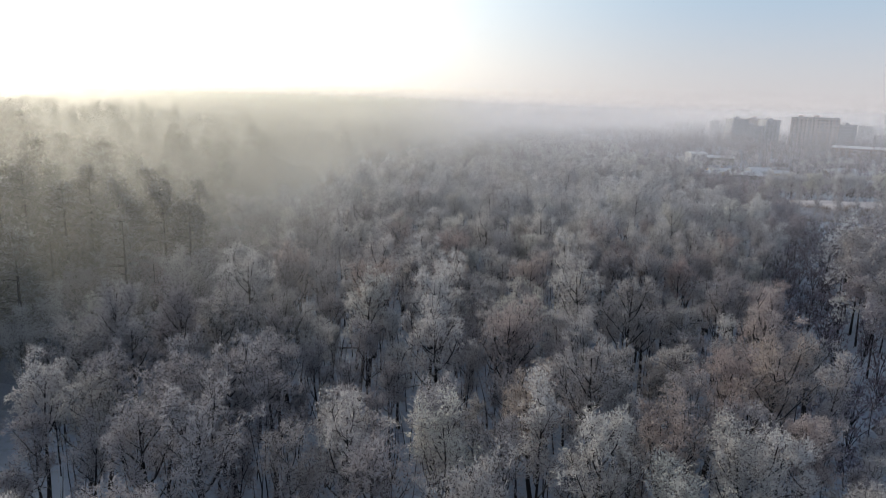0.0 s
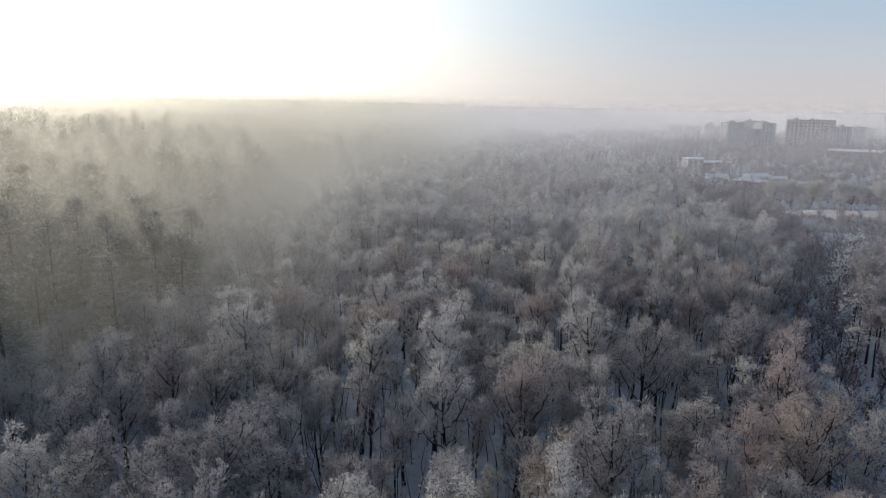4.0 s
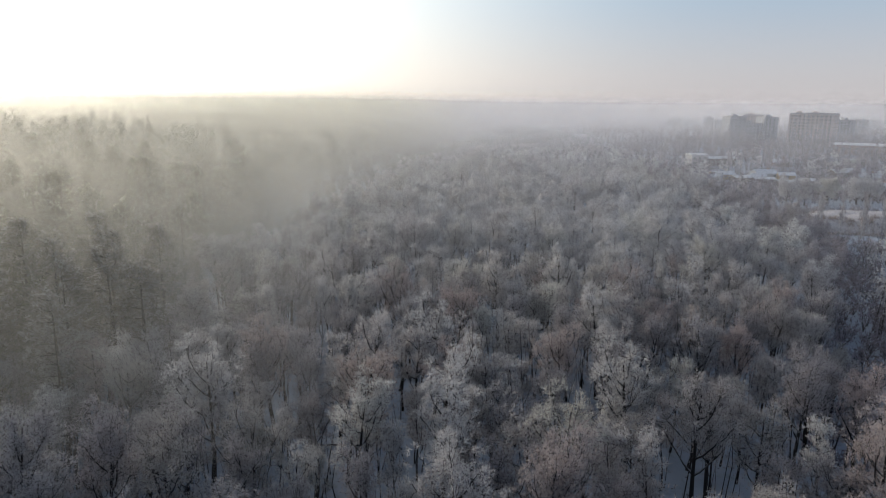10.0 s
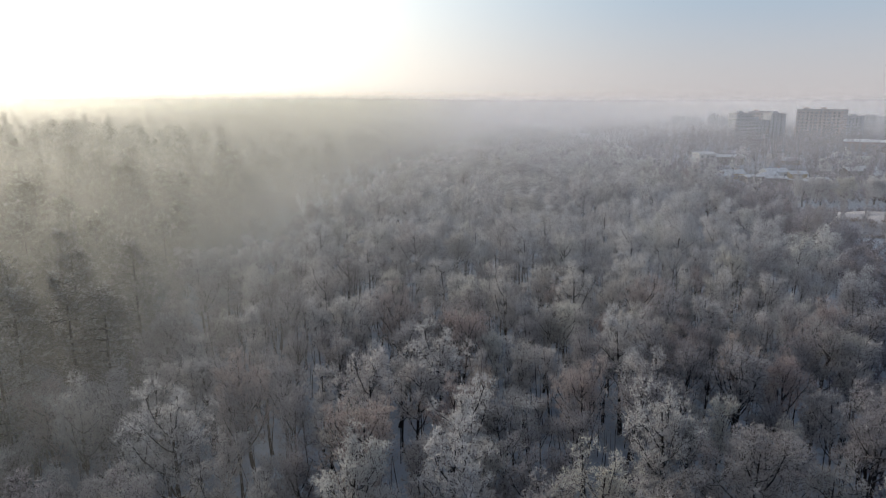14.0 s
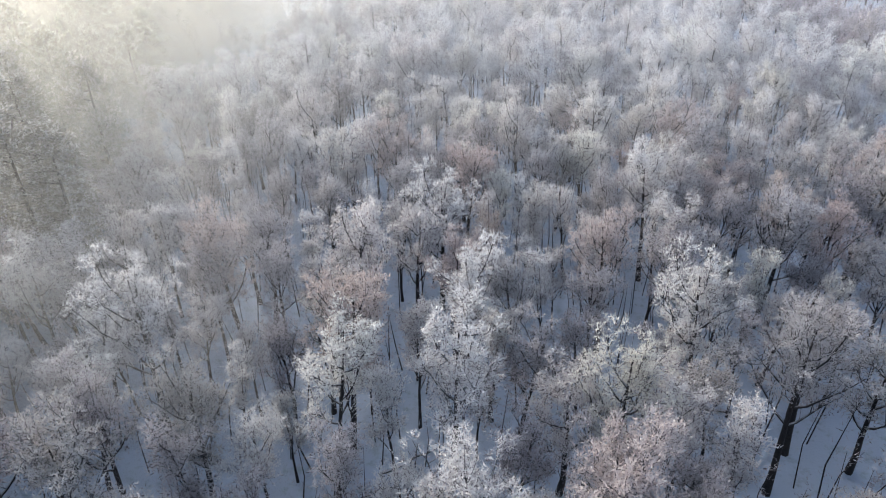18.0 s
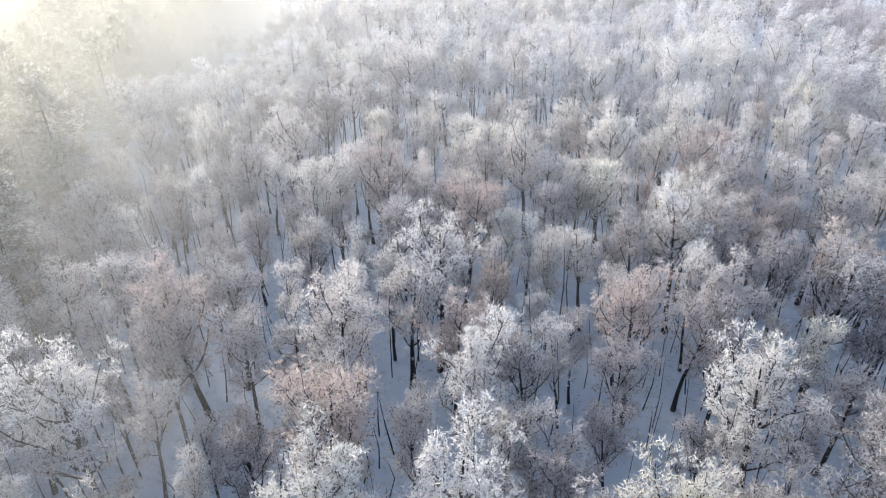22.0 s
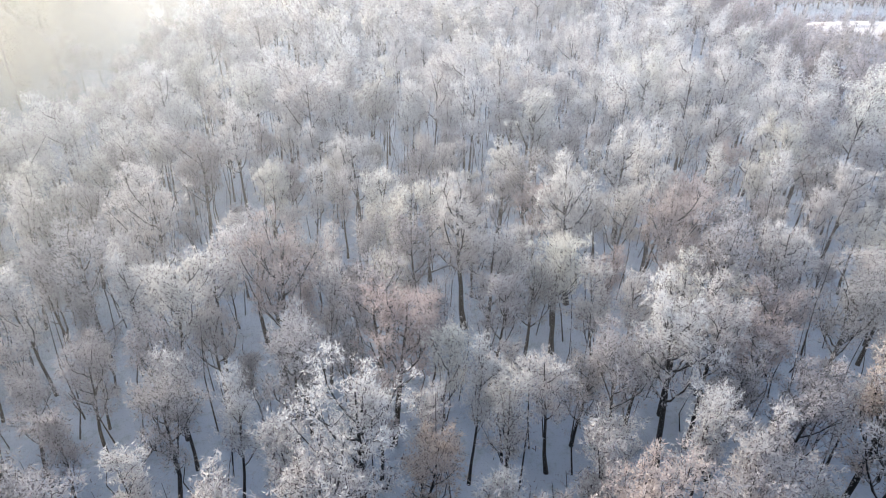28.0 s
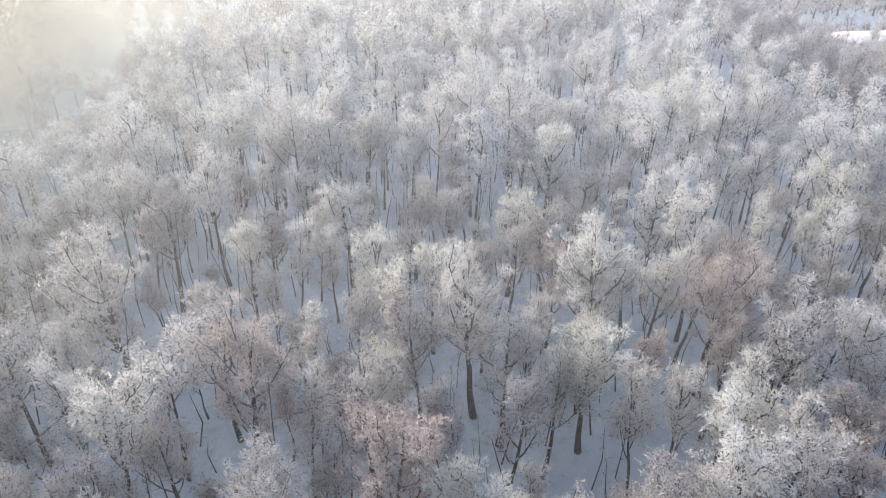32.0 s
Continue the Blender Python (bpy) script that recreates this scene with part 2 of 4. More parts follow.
class Soup:
    """Triangles gathered bit by bit, with a material slot for each."""

    def __init__(self):
        self.v, self.f, self.m, self.n = [], [], [], 0

    def add(self, verts, tris, slot=0):
        self.v.append(np.asarray(verts, float))
        self.f.append(np.asarray(tris, int) + self.n)
        self.m.append(np.full(len(tris), slot))
        self.n += len(verts)

    def arrays(self):
        return np.concatenate(self.v), np.concatenate(self.f), np.concatenate(self.m)

    def mesh(self, name, mats, smooth=False):
        v, f, m = self.arrays()
        return tri_mesh(name, v, f, mats, m, smooth)

    def tube(self, pts, radii, sides, slot=0):
        pts, radii = np.asarray(pts, float), np.asarray(radii, float)
        t = np.gradient(pts, axis=0)
        t /= np.linalg.norm(t, axis=1)[:, None] + 1e-9
        ref = np.where(np.abs(t[:, 2:3]) > 0.8, [[1.0, 0.15, 0.0]], [[0.0, 0.1, 1.0]])
        a = np.cross(t, ref)
        a /= np.linalg.norm(a, axis=1)[:, None] + 1e-9
        b = np.cross(t, a)
        ang = np.arange(sides) * 2 * np.pi / sides
        ring = pts[:, None] + radii[:, None, None] * (a[:, None] * np.cos(ang)[None, :, None] + b[:, None] * np.sin(ang)[None, :, None])
        n = len(pts)
        i, j = np.meshgrid(np.arange(n - 1), np.arange(sides), indexing="ij")
        p, q = i * sides + j, i * sides + (j + 1) % sides
        r, s = p + sides, q + sides
        tris = np.concatenate([np.stack([p, q, s], -1).reshape(-1, 3), np.stack([p, s, r], -1).reshape(-1, 3)])
        self.add(ring.reshape(-1, 3), tris, slot)

    def slivers(self, base, way, length, width, rng, slot=0):
        """Thin tapering twigs, one triangle each."""
        n = len(base)
        side = np.cross(way, rng.normal(size=(n, 3)))
        side /= np.linalg.norm(side, axis=1)[:, None] + 1e-9
        w = (np.asarray(width) * 0.5).reshape(-1, 1)
        v = np.stack([base - side * w, base + side * w, base + way * np.asarray(length).reshape(-1, 1)], 1).reshape(-1, 3)
        self.add(v, np.arange(3 * n).reshape(n, 3), slot)


def unit(v):
    return v / (np.linalg.norm(v, axis=-1, keepdims=True) + 1e-9)


# ---- how a tree grows ----
def grow(rng, height, spread, bole, limbs, lean=0.6, rise=0.75, girth=0.2, sprays=6):
    """A trunk, its limbs with their branches, and the places where twigs sit: (points, ways)."""
    n = 7
    top = np.array([rng.normal() * lean, rng.normal() * lean, height * 0.82])
    k = np.linspace(0, 1, n)[:, None]
    trunk = k * top + np.cumsum(rng.normal(size=(n, 3)) * [0.10, 0.10, 0], axis=0) * (k > 0)
    trunk_r = girth * (1.25 - 1.05 * k[:, 0])
    trunk_r[0] *= 1.2
    made, tips, ways = [], [], []
    turn = rng.uniform(0, 6.28)
    for i in range(limbs):
        h = bole + rng.normal() * 0.025 + (0.93 - bole) * (i + rng.uniform(0.0, 1.0)) / limbs
        at = h * (n - 1)
        j = min(int(at), n - 2)
        start = trunk[j] + (trunk[j + 1] - trunk[j]) * (at - j)
        turn += 2.4 + rng.normal() * 0.35
        reach = 0.66 * spread * rng.uniform(0.7, 1.15) * (1.0 - 0.45 * max(0.0, h - 0.55) / 0.4)
        up = rise * rng.uniform(0.6, 1.3)
        out = np.array([math.cos(turn), math.sin(turn), 0])
        q = np.linspace(0, 1, 5)[:, None]
        room = max(0.8, height * 0.97 - start[2])
        climb = min(reach * up * 1.7, room * 0.9)
        line = start + out * reach * q ** 0.9 + np.array([0, 0, 1]) * climb * q ** 1.25 + np.cumsum(rng.normal(size=(5, 3)) * 0.18, axis=0) * q
        r0 = girth * 0.58 * (1.1 - 0.5 * h)
        branches = []
        for b in range(sprays):
            s = rng.uniform(0.25, 1.0)
            g = s * 4
            jj = min(int(g), 3)
            p = line[jj] + (line[jj + 1] - line[jj]) * (g - jj)
            w = unit(unit(line[jj + 1] - line[jj]) * 0.6 + rng.normal(size=3) * 0.7 + [0, 0, 0.55])
            length = reach * rng.uniform(0.3, 0.5) + 0.2
            bq = np.linspace(0, 1, 4)[:, None]
            bl = p + w * length * bq + np.array([0, 0, 0.5]) * bq ** 2 + rng.normal(size=(4, 3)) * 0.08 * bq
            branches.append(bl)
            for f, shift, count in ((0.6, 0.3, 3), (1.0, 0.1, 5)):
                x = f * 3
                m = min(int(x), 2)
                centre = bl[m] + (bl[m + 1] - bl[m]) * (x - m) + rng.normal(size=3) * shift
                for c in range(count):
                    off = rng.normal(size=3) * [0.25, 0.25, 0.2]
                    tips.append(centre + off)
                    ways.append(unit(off * 1.6 + w * 0.35 + rng.normal(size=3) * 0.25 + [0, 0, 0.45]))
        for f in (0.6, 0.8, 1.0):
            x = f * 4
            m = min(int(x), 3)
            tips.append(line[m] + (line[m + 1] - line[m]) * (x - m))
            ways.append(unit(out + [0, 0, 0.8]))
        made.append((line, r0, branches))
    for f in (0.85, 0.93, 1.0):
        tips.append(trunk[-1] * [1, 1, f / 0.97])
        ways.append(np.array([rng.normal() * 0.4, rng.normal() * 0.4, 1.0]))
    return trunk, trunk_r, made, np.array(tips), unit(np.array(ways))


def twigs(soup, rng, tips, ways, each, length, width, loose=0.55, slot=0, scatter=0.25):
    base = np.repeat(tips, each, 0) + rng.normal(size=(len(tips) * each, 3)) * scatter
    way = unit(np.repeat(ways, each, 0) + rng.normal(size=(len(tips) * each, 3)) * loose)
    n = len(base)
    soup.slivers(base, way, length * rng.uniform(0.5, 1.3, n), width * rng.uniform(0.6, 1.3, n), rng, slot)


def sprays_of(soup, rng, tips, ways, each, reach, length, width, slot=0):
    """Fine shoots: from every tip a twig leads out, with short rimed side twigs along it."""
    n = len(tips)
    way = unit(ways + rng.normal(size=(n, 3)) * 0.35)
    size = reach * rng.uniform(0.6, 1.3, n)
    along = np.tile(np.linspace(0.1, 1.0, each), n)
    base = np.repeat(tips, each, 0) + np.repeat(way * size[:, None], each, 0) * along[:, None]
    base += rng.normal(size=(n * each, 3)) * 0.13
    shoot = unit(np.repeat(way, each, 0) * 0.8 + rng.normal(size=(n * each, 3)) * 0.7)
    k = n * each
    soup.slivers(base, shoot, length * rng.uniform(0.5, 1.35, k), width * rng.uniform(0.6, 1.35, k), rng, slot)


def tree_near(kind, seed, height, spread, bole, limbs, each, rise=0.75, girth=0.2, mats=(None, None), label="", group=""):
    """A tree as a thing: trunk, each limb with its branches, and the crown of rimed twigs."""
    rng = np.random.default_rng(seed)
    trunk, trunk_r, made, tips, ways = grow(rng, height, spread, bole, limbs, rise=rise, girth=girth)
    thing = tagged(new(kind), label, "tree", group)
    s = Soup()
    s.tube(trunk, trunk_r, 7)
    bark, rime = mats
    part_of(thing, "trunk", s.mesh("trunk", [bark], True))
    for line, r0, branches in made:
        s = Soup()
        s.tube(line, r0 * np.array([1, 0.8, 0.62, 0.45, 0.25]), 5)
        for b in branches:
            s.tube(b, r0 * np.array([0.42, 0.3, 0.2, 0.1]), 3)
        part_of(thing, "limb", s.mesh("limb", [bark], True))
    s = Soup()
    sprays_of(s, rng, tips, ways, each, 0.42, 0.31, 0.08)
    part_of(thing, "crown", s.mesh("crown", [rime]), "thin twigs thick with white rime")
    return thing


def part_of(thing, name, me, label=""):
    ob = new(name, me)
    ob.parent = thing
    if label:
        ob["label"] = label
    return ob


def tree_rough(seed, height, spread, bole, limbs, each, width, rise=0.75, girth=0.2, wood=True, length=1.1, keep=60):
    """The same growth as arrays, for the woods in the distance: slot 0 bark, slot 1 twigs."""
    rng = np.random.default_rng(seed)
    trunk, trunk_r, made, tips, ways = grow(rng, height, spread, bole, limbs, rise=rise, girth=girth)
    s = Soup()
    s.tube(trunk[[0, 3, 6]], trunk_r[[0, 3, 6]] * 0.85, 3, 0)
    if wood:
        for line, r0, branches in made:
            s.tube(line[[0, 2, 4]], r0 * np.array([1, 0.6, 0.3]), 3, 0)
    if not wood:
        pick = rng.permutation(len(tips))[:keep]
        tips, ways = tips[pick], ways[pick]
    twigs(s, rng, tips, ways, each, length, width, 1.1, 1, 0.26)
    return s.arrays()


def pine_rough(seed, height, each, width, whorls=9):
    rng = np.random.default_rng(seed)
    s = Soup()
    s.tube([(0, 0, 0), (0.15, 0, height * 0.5), (0, 0.1, height * 0.97)], [0.24, 0.17, 0.04], 3, 0)
    tips, ways = [], []
    for i in range(whorls):
        f = 0.2 + 0.78 * i / (whorls - 1)
        reach = 3.2 * (1 - ((f - 0.42) / 0.62) ** 2 * 0.75) * rng.uniform(0.75, 1.2)
        for b in range(5):
            a = rng.uniform(0, 6.28)
            out = np.array([math.cos(a), math.sin(a), rng.uniform(0.0, 0.35)])
            for q in (0.45, 0.75, 1.0):
                tips.append(np.array([0, 0, f * height + rng.normal() * 0.8]) + out * reach * q)
                ways.append(unit(out + [0, 0, 0.5]))
    tips, ways = np.array(tips), np.array(ways)
    twigs(s, rng, tips, ways * [1, 1, 0.3], each, 0.9, width, 0.9, 1, 0.3)
    # pale slivers on top and outer tips: rime, pale enough to paint sunlit rims too
    outer = np.hypot(tips[:, 0], tips[:, 1]) > 1.2
    outer |= tips[:, 2] > height * 0.8
    twigs(s, rng, tips[outer] + [0, 0, 0.35], ways[outer], each, 0.6, width * 0.45, 0.7, 2, 0.25)
    return s.arrays()


def poplar_rough(seed, height, each, width):
    rng = np.random.default_rng(seed)
    s = Soup()
    s.tube([(0, 0, 0), (0.1, 0, height * 0.5), (0, 0.1, height * 0.98)], [0.22, 0.14, 0.03], 4, 0)
    n = 60
    f = rng.uniform(0.18, 0.98, n)
    a = rng.uniform(0, 6.28, n)
    r = rng.uniform(0.2, 1.2, n) * (1.15 - f * 0.75)
    tips = np.stack([np.cos(a) * r, np.sin(a) * r, f * height], -1)
    ways = unit(np.stack([np.cos(a) * 0.35, np.sin(a) * 0.35, np.ones(n)], -1))
    twigs(s, rng, tips, ways, each, 1.4, width, 0.25, 1, 0.2)
    return s.arrays()


def bush_rough(seed, height, spread, each, width):
    rng = np.random.default_rng(seed)
    s = Soup()
    tips, ways = [], []
    for i in range(9):
        a, r = rng.uniform(0, 6.28), rng.uniform(0.2, 1.0) * spread
        end = np.array([math.cos(a) * r, math.sin(a) * r, height * rng.uniform(0.55, 1.0)])
        s.tube([(0, 0, 0), end * [0.35, 0.35, 0.5], end], [0.05, 0.04, 0.015], 3, 0)
        for q in (0.55, 0.8, 1.0):
            tips.append(end * q)
            ways.append(unit(end * [1, 1, 0.6]))
    twigs(s, rng, np.array(tips), np.array(ways), each, 0.8, width, 0.7, 1, 0.3)
    return s.arrays()


def joined(name, models, places, rng, mats, label, category, lo=0.74, hi=1.16):
    """Many trees of the distance in one mesh."""
    vs, fs, ms, tones, n = [], [], [], [], 0
    which = rng.integers(0, len(models), len(places))
    for k, (mv, mf, mm) in enumerate(models):
        p = places[which == k]
        if not len(p):
            continue
        a = rng.uniform(0, 6.28, len(p))
        sc = rng.uniform(lo, hi, len(p))
        c, s_ = np.cos(a) * sc, np.sin(a) * sc
        x = mv[None, :, 0] * c[:, None] - mv[None, :, 1] * s_[:, None] + p[:, None, 0]
        y = mv[None, :, 0] * s_[:, None] + mv[None, :, 1] * c[:, None] + p[:, None, 1]
        z = mv[None, :, 2] * (sc * rng.uniform(0.9, 1.1, len(p)))[:, None] + p[:, None, 2]
        vs.append(np.stack([x, y, z], -1).reshape(-1, 3))
        fs.append((mf[None] + (np.arange(len(p)) * len(mv))[:, None, None]).reshape(-1, 3) + n)
        ms.append(np.tile(mm, len(p)))
        tones.append(np.repeat(rng.uniform(0, 1, len(p)), len(mf)))
        n += len(p) * len(mv)
    ob = new(name, tri_mesh(name, np.concatenate(vs), np.concatenate(fs), mats, np.concatenate(ms)))
    ob.data.attributes.new("tree_tone", "FLOAT", "FACE").data.foreach_set("value", np.concatenate(tones).astype(np.float32))
    return tagged(ob, label, category, kind="stuff")


# ---- the lie of the land ----
EDGE_Y = [-200, 60, 130, 170, 243, 330, 550, 800, 1200]
EDGE_X = [-85, -60, -51, -46, -34, -21, 20, 50, 75]
PINE_Y = [-200, 60, 130, 190, 250, 335, 545, 860, 1200]
PINE_X = [-85, -60, -56, -58, -60, -52, -27, 24, 75]
LANE_Y = [-100, 90, 137, 172, 230, 290, 400, 600]
LANE_X = [20, 52, 74, 102, 112, 116, 122, 128]


def smooth(v):
    v = np.clip(v, 0, 1)
    return v * v * (3 - 2 * v)


def land(x, y):
    """Height of the ground: flat woods, a wooded ridge beyond a shallow ravine, a lane cut on the other side."""
    x, y = np.asarray(x, float), np.asarray(y, float)
    d = np.interp(y, EDGE_Y, EDGE_X) - x
    ridge = 11.0 * smooth((d - 5) / 260) * smooth((y + 60) / 200) * (1 - smooth((y - 1000) / 700))
    ravine = -3.0 * np.exp(-((d + 6) / 14) ** 2)
    e = x - np.interp(y, LANE_Y, LANE_X)
    cut = -2.0 * np.exp(-(e / 9) ** 2) * smooth((y - 60) / 60)
    rise = 8.0 * smooth((y - 420) / 150) * smooth((x - 100) / 100)
    wave = 0.5 * np.sin(x * 0.045 + 1) * np.cos(y * 0.038) + 0.25 * np.sin(x * 0.13 + y * 0.09)
    return ridge + ravine + cut + rise + wave


def grid_line(lo, hi, fine_lo, fine_hi, step, coarse):
    mid = np.arange(fine_lo, fine_hi + 0.1, step)
    below = fine_lo - np.geomspace(step, fine_lo - lo, coarse)[::-1] if lo < fine_lo else np.array([])
    above = fine_hi + np.geomspace(step, hi - fine_hi, coarse)
    return np.concatenate([below, mid, above])


gx = grid_line(-3500, 3500, -200, 320, 4, 40)
gy = grid_line(-1500, 4600, -40, 620, 4, 40)
X, Y = np.meshgrid(gx, gy)
gv = np.stack([X, Y, land(X, Y)], -1).reshape(-1, 3)
nx, ny = len(gx), len(gy)
i, j = np.meshgrid(np.arange(nx - 1), np.arange(ny - 1))
a = j * nx + i
gf = np.concatenate([np.stack([a, a + 1, a + nx + 1], -1).reshape(-1, 3), np.stack([a, a + nx + 1, a + nx], -1).reshape(-1, 3)])
ground = tagged(new("ground", tri_mesh("ground", gv, gf, [SHADED_SNOW], None, True)), "snow-covered forest floor with scattered litter", "ground", kind="structure")


# ---- where trees stand ----
def spread_out(rng, x0, x1, y0, y1, gap, keep, start=()):
    """Places at least gap apart, by a coarse grid, that keep() allows."""
    cells = {}
    out = []

    def free(px, py, g):
        cx, cy = int(px // gap), int(py // gap)
        for ax in (-1, 0, 1):
            for ay in (-1, 0, 1):
                for qx, qy in cells.get((cx + ax, cy + ay), ()):
                    if (qx - px) ** 2 + (qy - py) ** 2 < g * g:
                        return False
        return True

    for px, py in start:
        cells.setdefault((int(px // gap), int(py // gap)), []).append((px, py))
    n = int((x1 - x0) * (y1 - y0) / gap ** 2 * 2.0)
    px, py = rng.uniform(x0, x1, n), rng.uniform(y0, y1, n)
    ok = keep(px, py)
    for qx, qy in zip(px[ok], py[ok]):
        if free(qx, qy, gap):
            cells.setdefault((int(qx // gap), int(qy // gap)), []).append((qx, qy))
            out.append((qx, qy))
    return np.array(out)


def in_woods(x, y):
    return (x > np.interp(y, EDGE_Y, EDGE_X)) & (x < np.interp(y, LANE_Y, LANE_X) - 5)


def in_pines(x, y):
    return x < np.interp(y, PINE_Y, PINE_X)


def on_floor(p, sink=0.05):
    return np.concatenate([p, (land(p[:, 0], p[:, 1]) - sink)[:, None]], 1)


rng = np.random.default_rng(7)
# the crowns that stand out in the canopy
CROWNS = [(-9.3, 93.2), (-1.3, 104.5), (-9.2, 83.2), (-18.9, 76.8), (-1.0, 77.4), (10.2, 76.2), (19.5, 85.1), (24.0, 78.6), (7.8, 67.4), (0.9, 67.5),
          (-25.7, 85.9), (25.3, 115.5), (-7.8, 123.9), (23.7, 156.0), (32.6, 145.6), (31.2, 130.2), (1.6, 115.5), (10.2, 130.0), (22.1, 132.8), (22.4, 110.0),
          (-19.4, 135.6), (52.4, 144.0), (-18.7, 56.2), (-6.6, 46.4), (9.0, 54.0), (14.1, 55.0), (12.1, 43.1), (32.0, 57.5), (0.3, 91.9), (32.0, 100.1),
          (-17.1, 43.2), (-16.4, 63.7), (18.4, 47.6), (-21.6, 97.8), (9.0, 71.4), (27.4, 82.7), (44.9, 85.3), (34.2, 103.8), (14.5, 97.0), (28.0, 62.0), (-24.0, 70.5), (33.0, 62.5), (37.0, 70.0)]
# oaks that kept their dry leaves
RUSTY = [(33.0, 62.5), (31.0, 52.0), (37.0, 70.0), (27.0, 57.0), (28.0, 62.0), (32.0, 57.5), (-1.8, 110.9), (-2.2, 98.2), (-7.2, 126.7), (33.6, 133.2), (26.3, 126.9), (29.0, 130.0)]
in_view = lambda x, y: in_woods(x, y) & (np.abs(x - 2) < 16 + 0.5 * np.maximum(y - 10, 0)) & (np.abs(x) < 75)
filler = spread_out(rng, -75, 75, 24, 180, 3.45, in_view, CROWNS)
filler = filler[np.argsort(filler[:, 1] + 0.35 * np.abs(filler[:, 0]))]
things, rest = filler[:450], filler[450:]
near_places = np.concatenate([np.array(CROWNS), filler])

OAK = "winter oak with a forked dark trunk and a rimed spreading crown"
LIME = "slender winter tree with thin dark trunk and rimed crown"
oaks = [tree_near("oak_tree", 100 + k, h, s, b - 0.05, n, 14, r, g * 1.3, (BARK, FROST), OAK, "oaks of the forest")
        for k, (h, s, b, n, r, g) in enumerate([(17.5, 3.8, 0.44, 11, 0.95, 0.16), (16.5, 3.5, 0.47, 10, 1.0, 0.135), (18.5, 3.6, 0.48, 11, 0.95, 0.15),
                                                (16.0, 4.0, 0.43, 11, 0.85, 0.17), (17.0, 3.3, 0.48, 10, 1.1, 0.13), (15.0, 3.5, 0.45, 10, 0.95, 0.14)])]
limes = [tree_near("slender_tree", 200 + k, h, s, b - 0.05, n, 13, 1.7, g * 1.3, (BARK, FROST), LIME, "slender trees of the forest")
         for k, (h, s, b, n, g) in enumerate([(15.5, 1.8, 0.38, 8, 0.10), (14.0, 1.6, 0.42, 7, 0.085), (16.5, 1.9, 0.44, 8, 0.105), (12.0, 1.5, 0.38, 7, 0.07)])]
great = [tree_near("oak_tree", 150 + k, h, s, b - 0.04, n, 14, r, g * 1.2, (BARK, FROST), "broad old oak with crooked limbs and a wide rimed crown", "oaks of the forest")
         for k, (h, s, b, n, r, g) in enumerate([(18.0, 4.6, 0.40, 14, 0.85, 0.21), (17.0, 4.2, 0.44, 13, 0.95, 0.19), (18.5, 4.4, 0.46, 13, 0.9, 0.2)])]
pool = {"oak": oaks, "slender": limes, "great": great}
used = {}
for n, (x, y) in enumerate(CROWNS + [tuple(p) for p in things]):
    tall = n < len(CROWNS)
    kind = "great" if tall else "oak" if n % 5 < 3 else "slender"
    k = int(rng.integers(0, len(pool[kind])))
    src = pool[kind][k]
    m = pose(x, y, float(land(x, y)) - 0.05, rng.normal() * 2, rng.normal() * 2, rng.uniform(0, 360))
    sc = rng.uniform(0.92, 1.08) if tall else rng.uniform(0.66, 1.06)
    ob = copy_thing(src, m) if (kind, k) in used else src
    used[kind, k] = True
    ob.matrix_basis = m @ Matrix.Diagonal((sc, sc, sc * rng.uniform(0.93, 1.05), 1))
    rusty = any((x - a) ** 2 + (y - b) ** 2 < 12 for a, b in RUSTY)
    if not rusty and ((x > 20 and y < 105 and rng.uniform() < 0.45) or (y < 72 and rng.uniform() < 0.4) or (x < -10 and rng.uniform() < (0.5 if y < 100 else 0.25))):
        crown = next(c for c in ob.children if c.name.startswith("crown"))
        crown.material_slots[0].link = "OBJECT"
        crown.material_slots[0].material = THIN
        crown["label"] = "dark twigs with thin rime"
        continue
    # oaks that kept their dry leaves, commoner towards the lane
    if rusty or kind != "slender" and rng.uniform() < 0.04 + 0.15 * min(1.0, max(0.0, (x - 14) / 30)):
        crown = next(c for c in ob.children if c.name.startswith("crown"))
        crown.material_slots[0].link = "OBJECT"
        crown.material_slots[0].material = RUSSET
        tagged(ob, "winter tree with russet dry leaves under rime" if kind == "slender" else "winter oak with russet dry leaves under rime")
        crown["label"] = "rimed twigs with russet dry leaves"

# ---- thin young stems and brush between the trees ----
def sapling_rough(seed, height, each):
    r = np.random.default_rng(seed)
    s = Soup()
    tips, ways = [], []
    for q in range(int(r.integers(1, 4))):
        lean = r.normal(size=2) * 0.9
        foot = r.normal(size=2) * 0.25
        h = height * r.uniform(0.7, 1.0)
        line = np.array([(foot[0], foot[1], 0), (foot[0] + lean[0] * 0.4 + r.normal() * 0.3, foot[1] + lean[1] * 0.4 + r.normal() * 0.3, h * 0.5), (foot[0] + lean[0], foot[1] + lean[1], h)])
        s.tube(line, [0.075, 0.055, 0.015], 3, 0)
        for f in (0.35, 0.45, 0.55, 0.65, 0.75, 0.85, 0.95, 1.0):
            x = f * 2
            m = min(int(x), 1)
            tips.append(line[m] + (line[m + 1] - line[m]) * (x - m))
            ways.append(unit(np.array([r.normal() * 0.7, r.normal() * 0.7, 0.8])))
    sprays_of(s, r, np.array(tips), np.array(ways), each, 1.0, 0.36, 0.06, 1)
    return s.arrays()


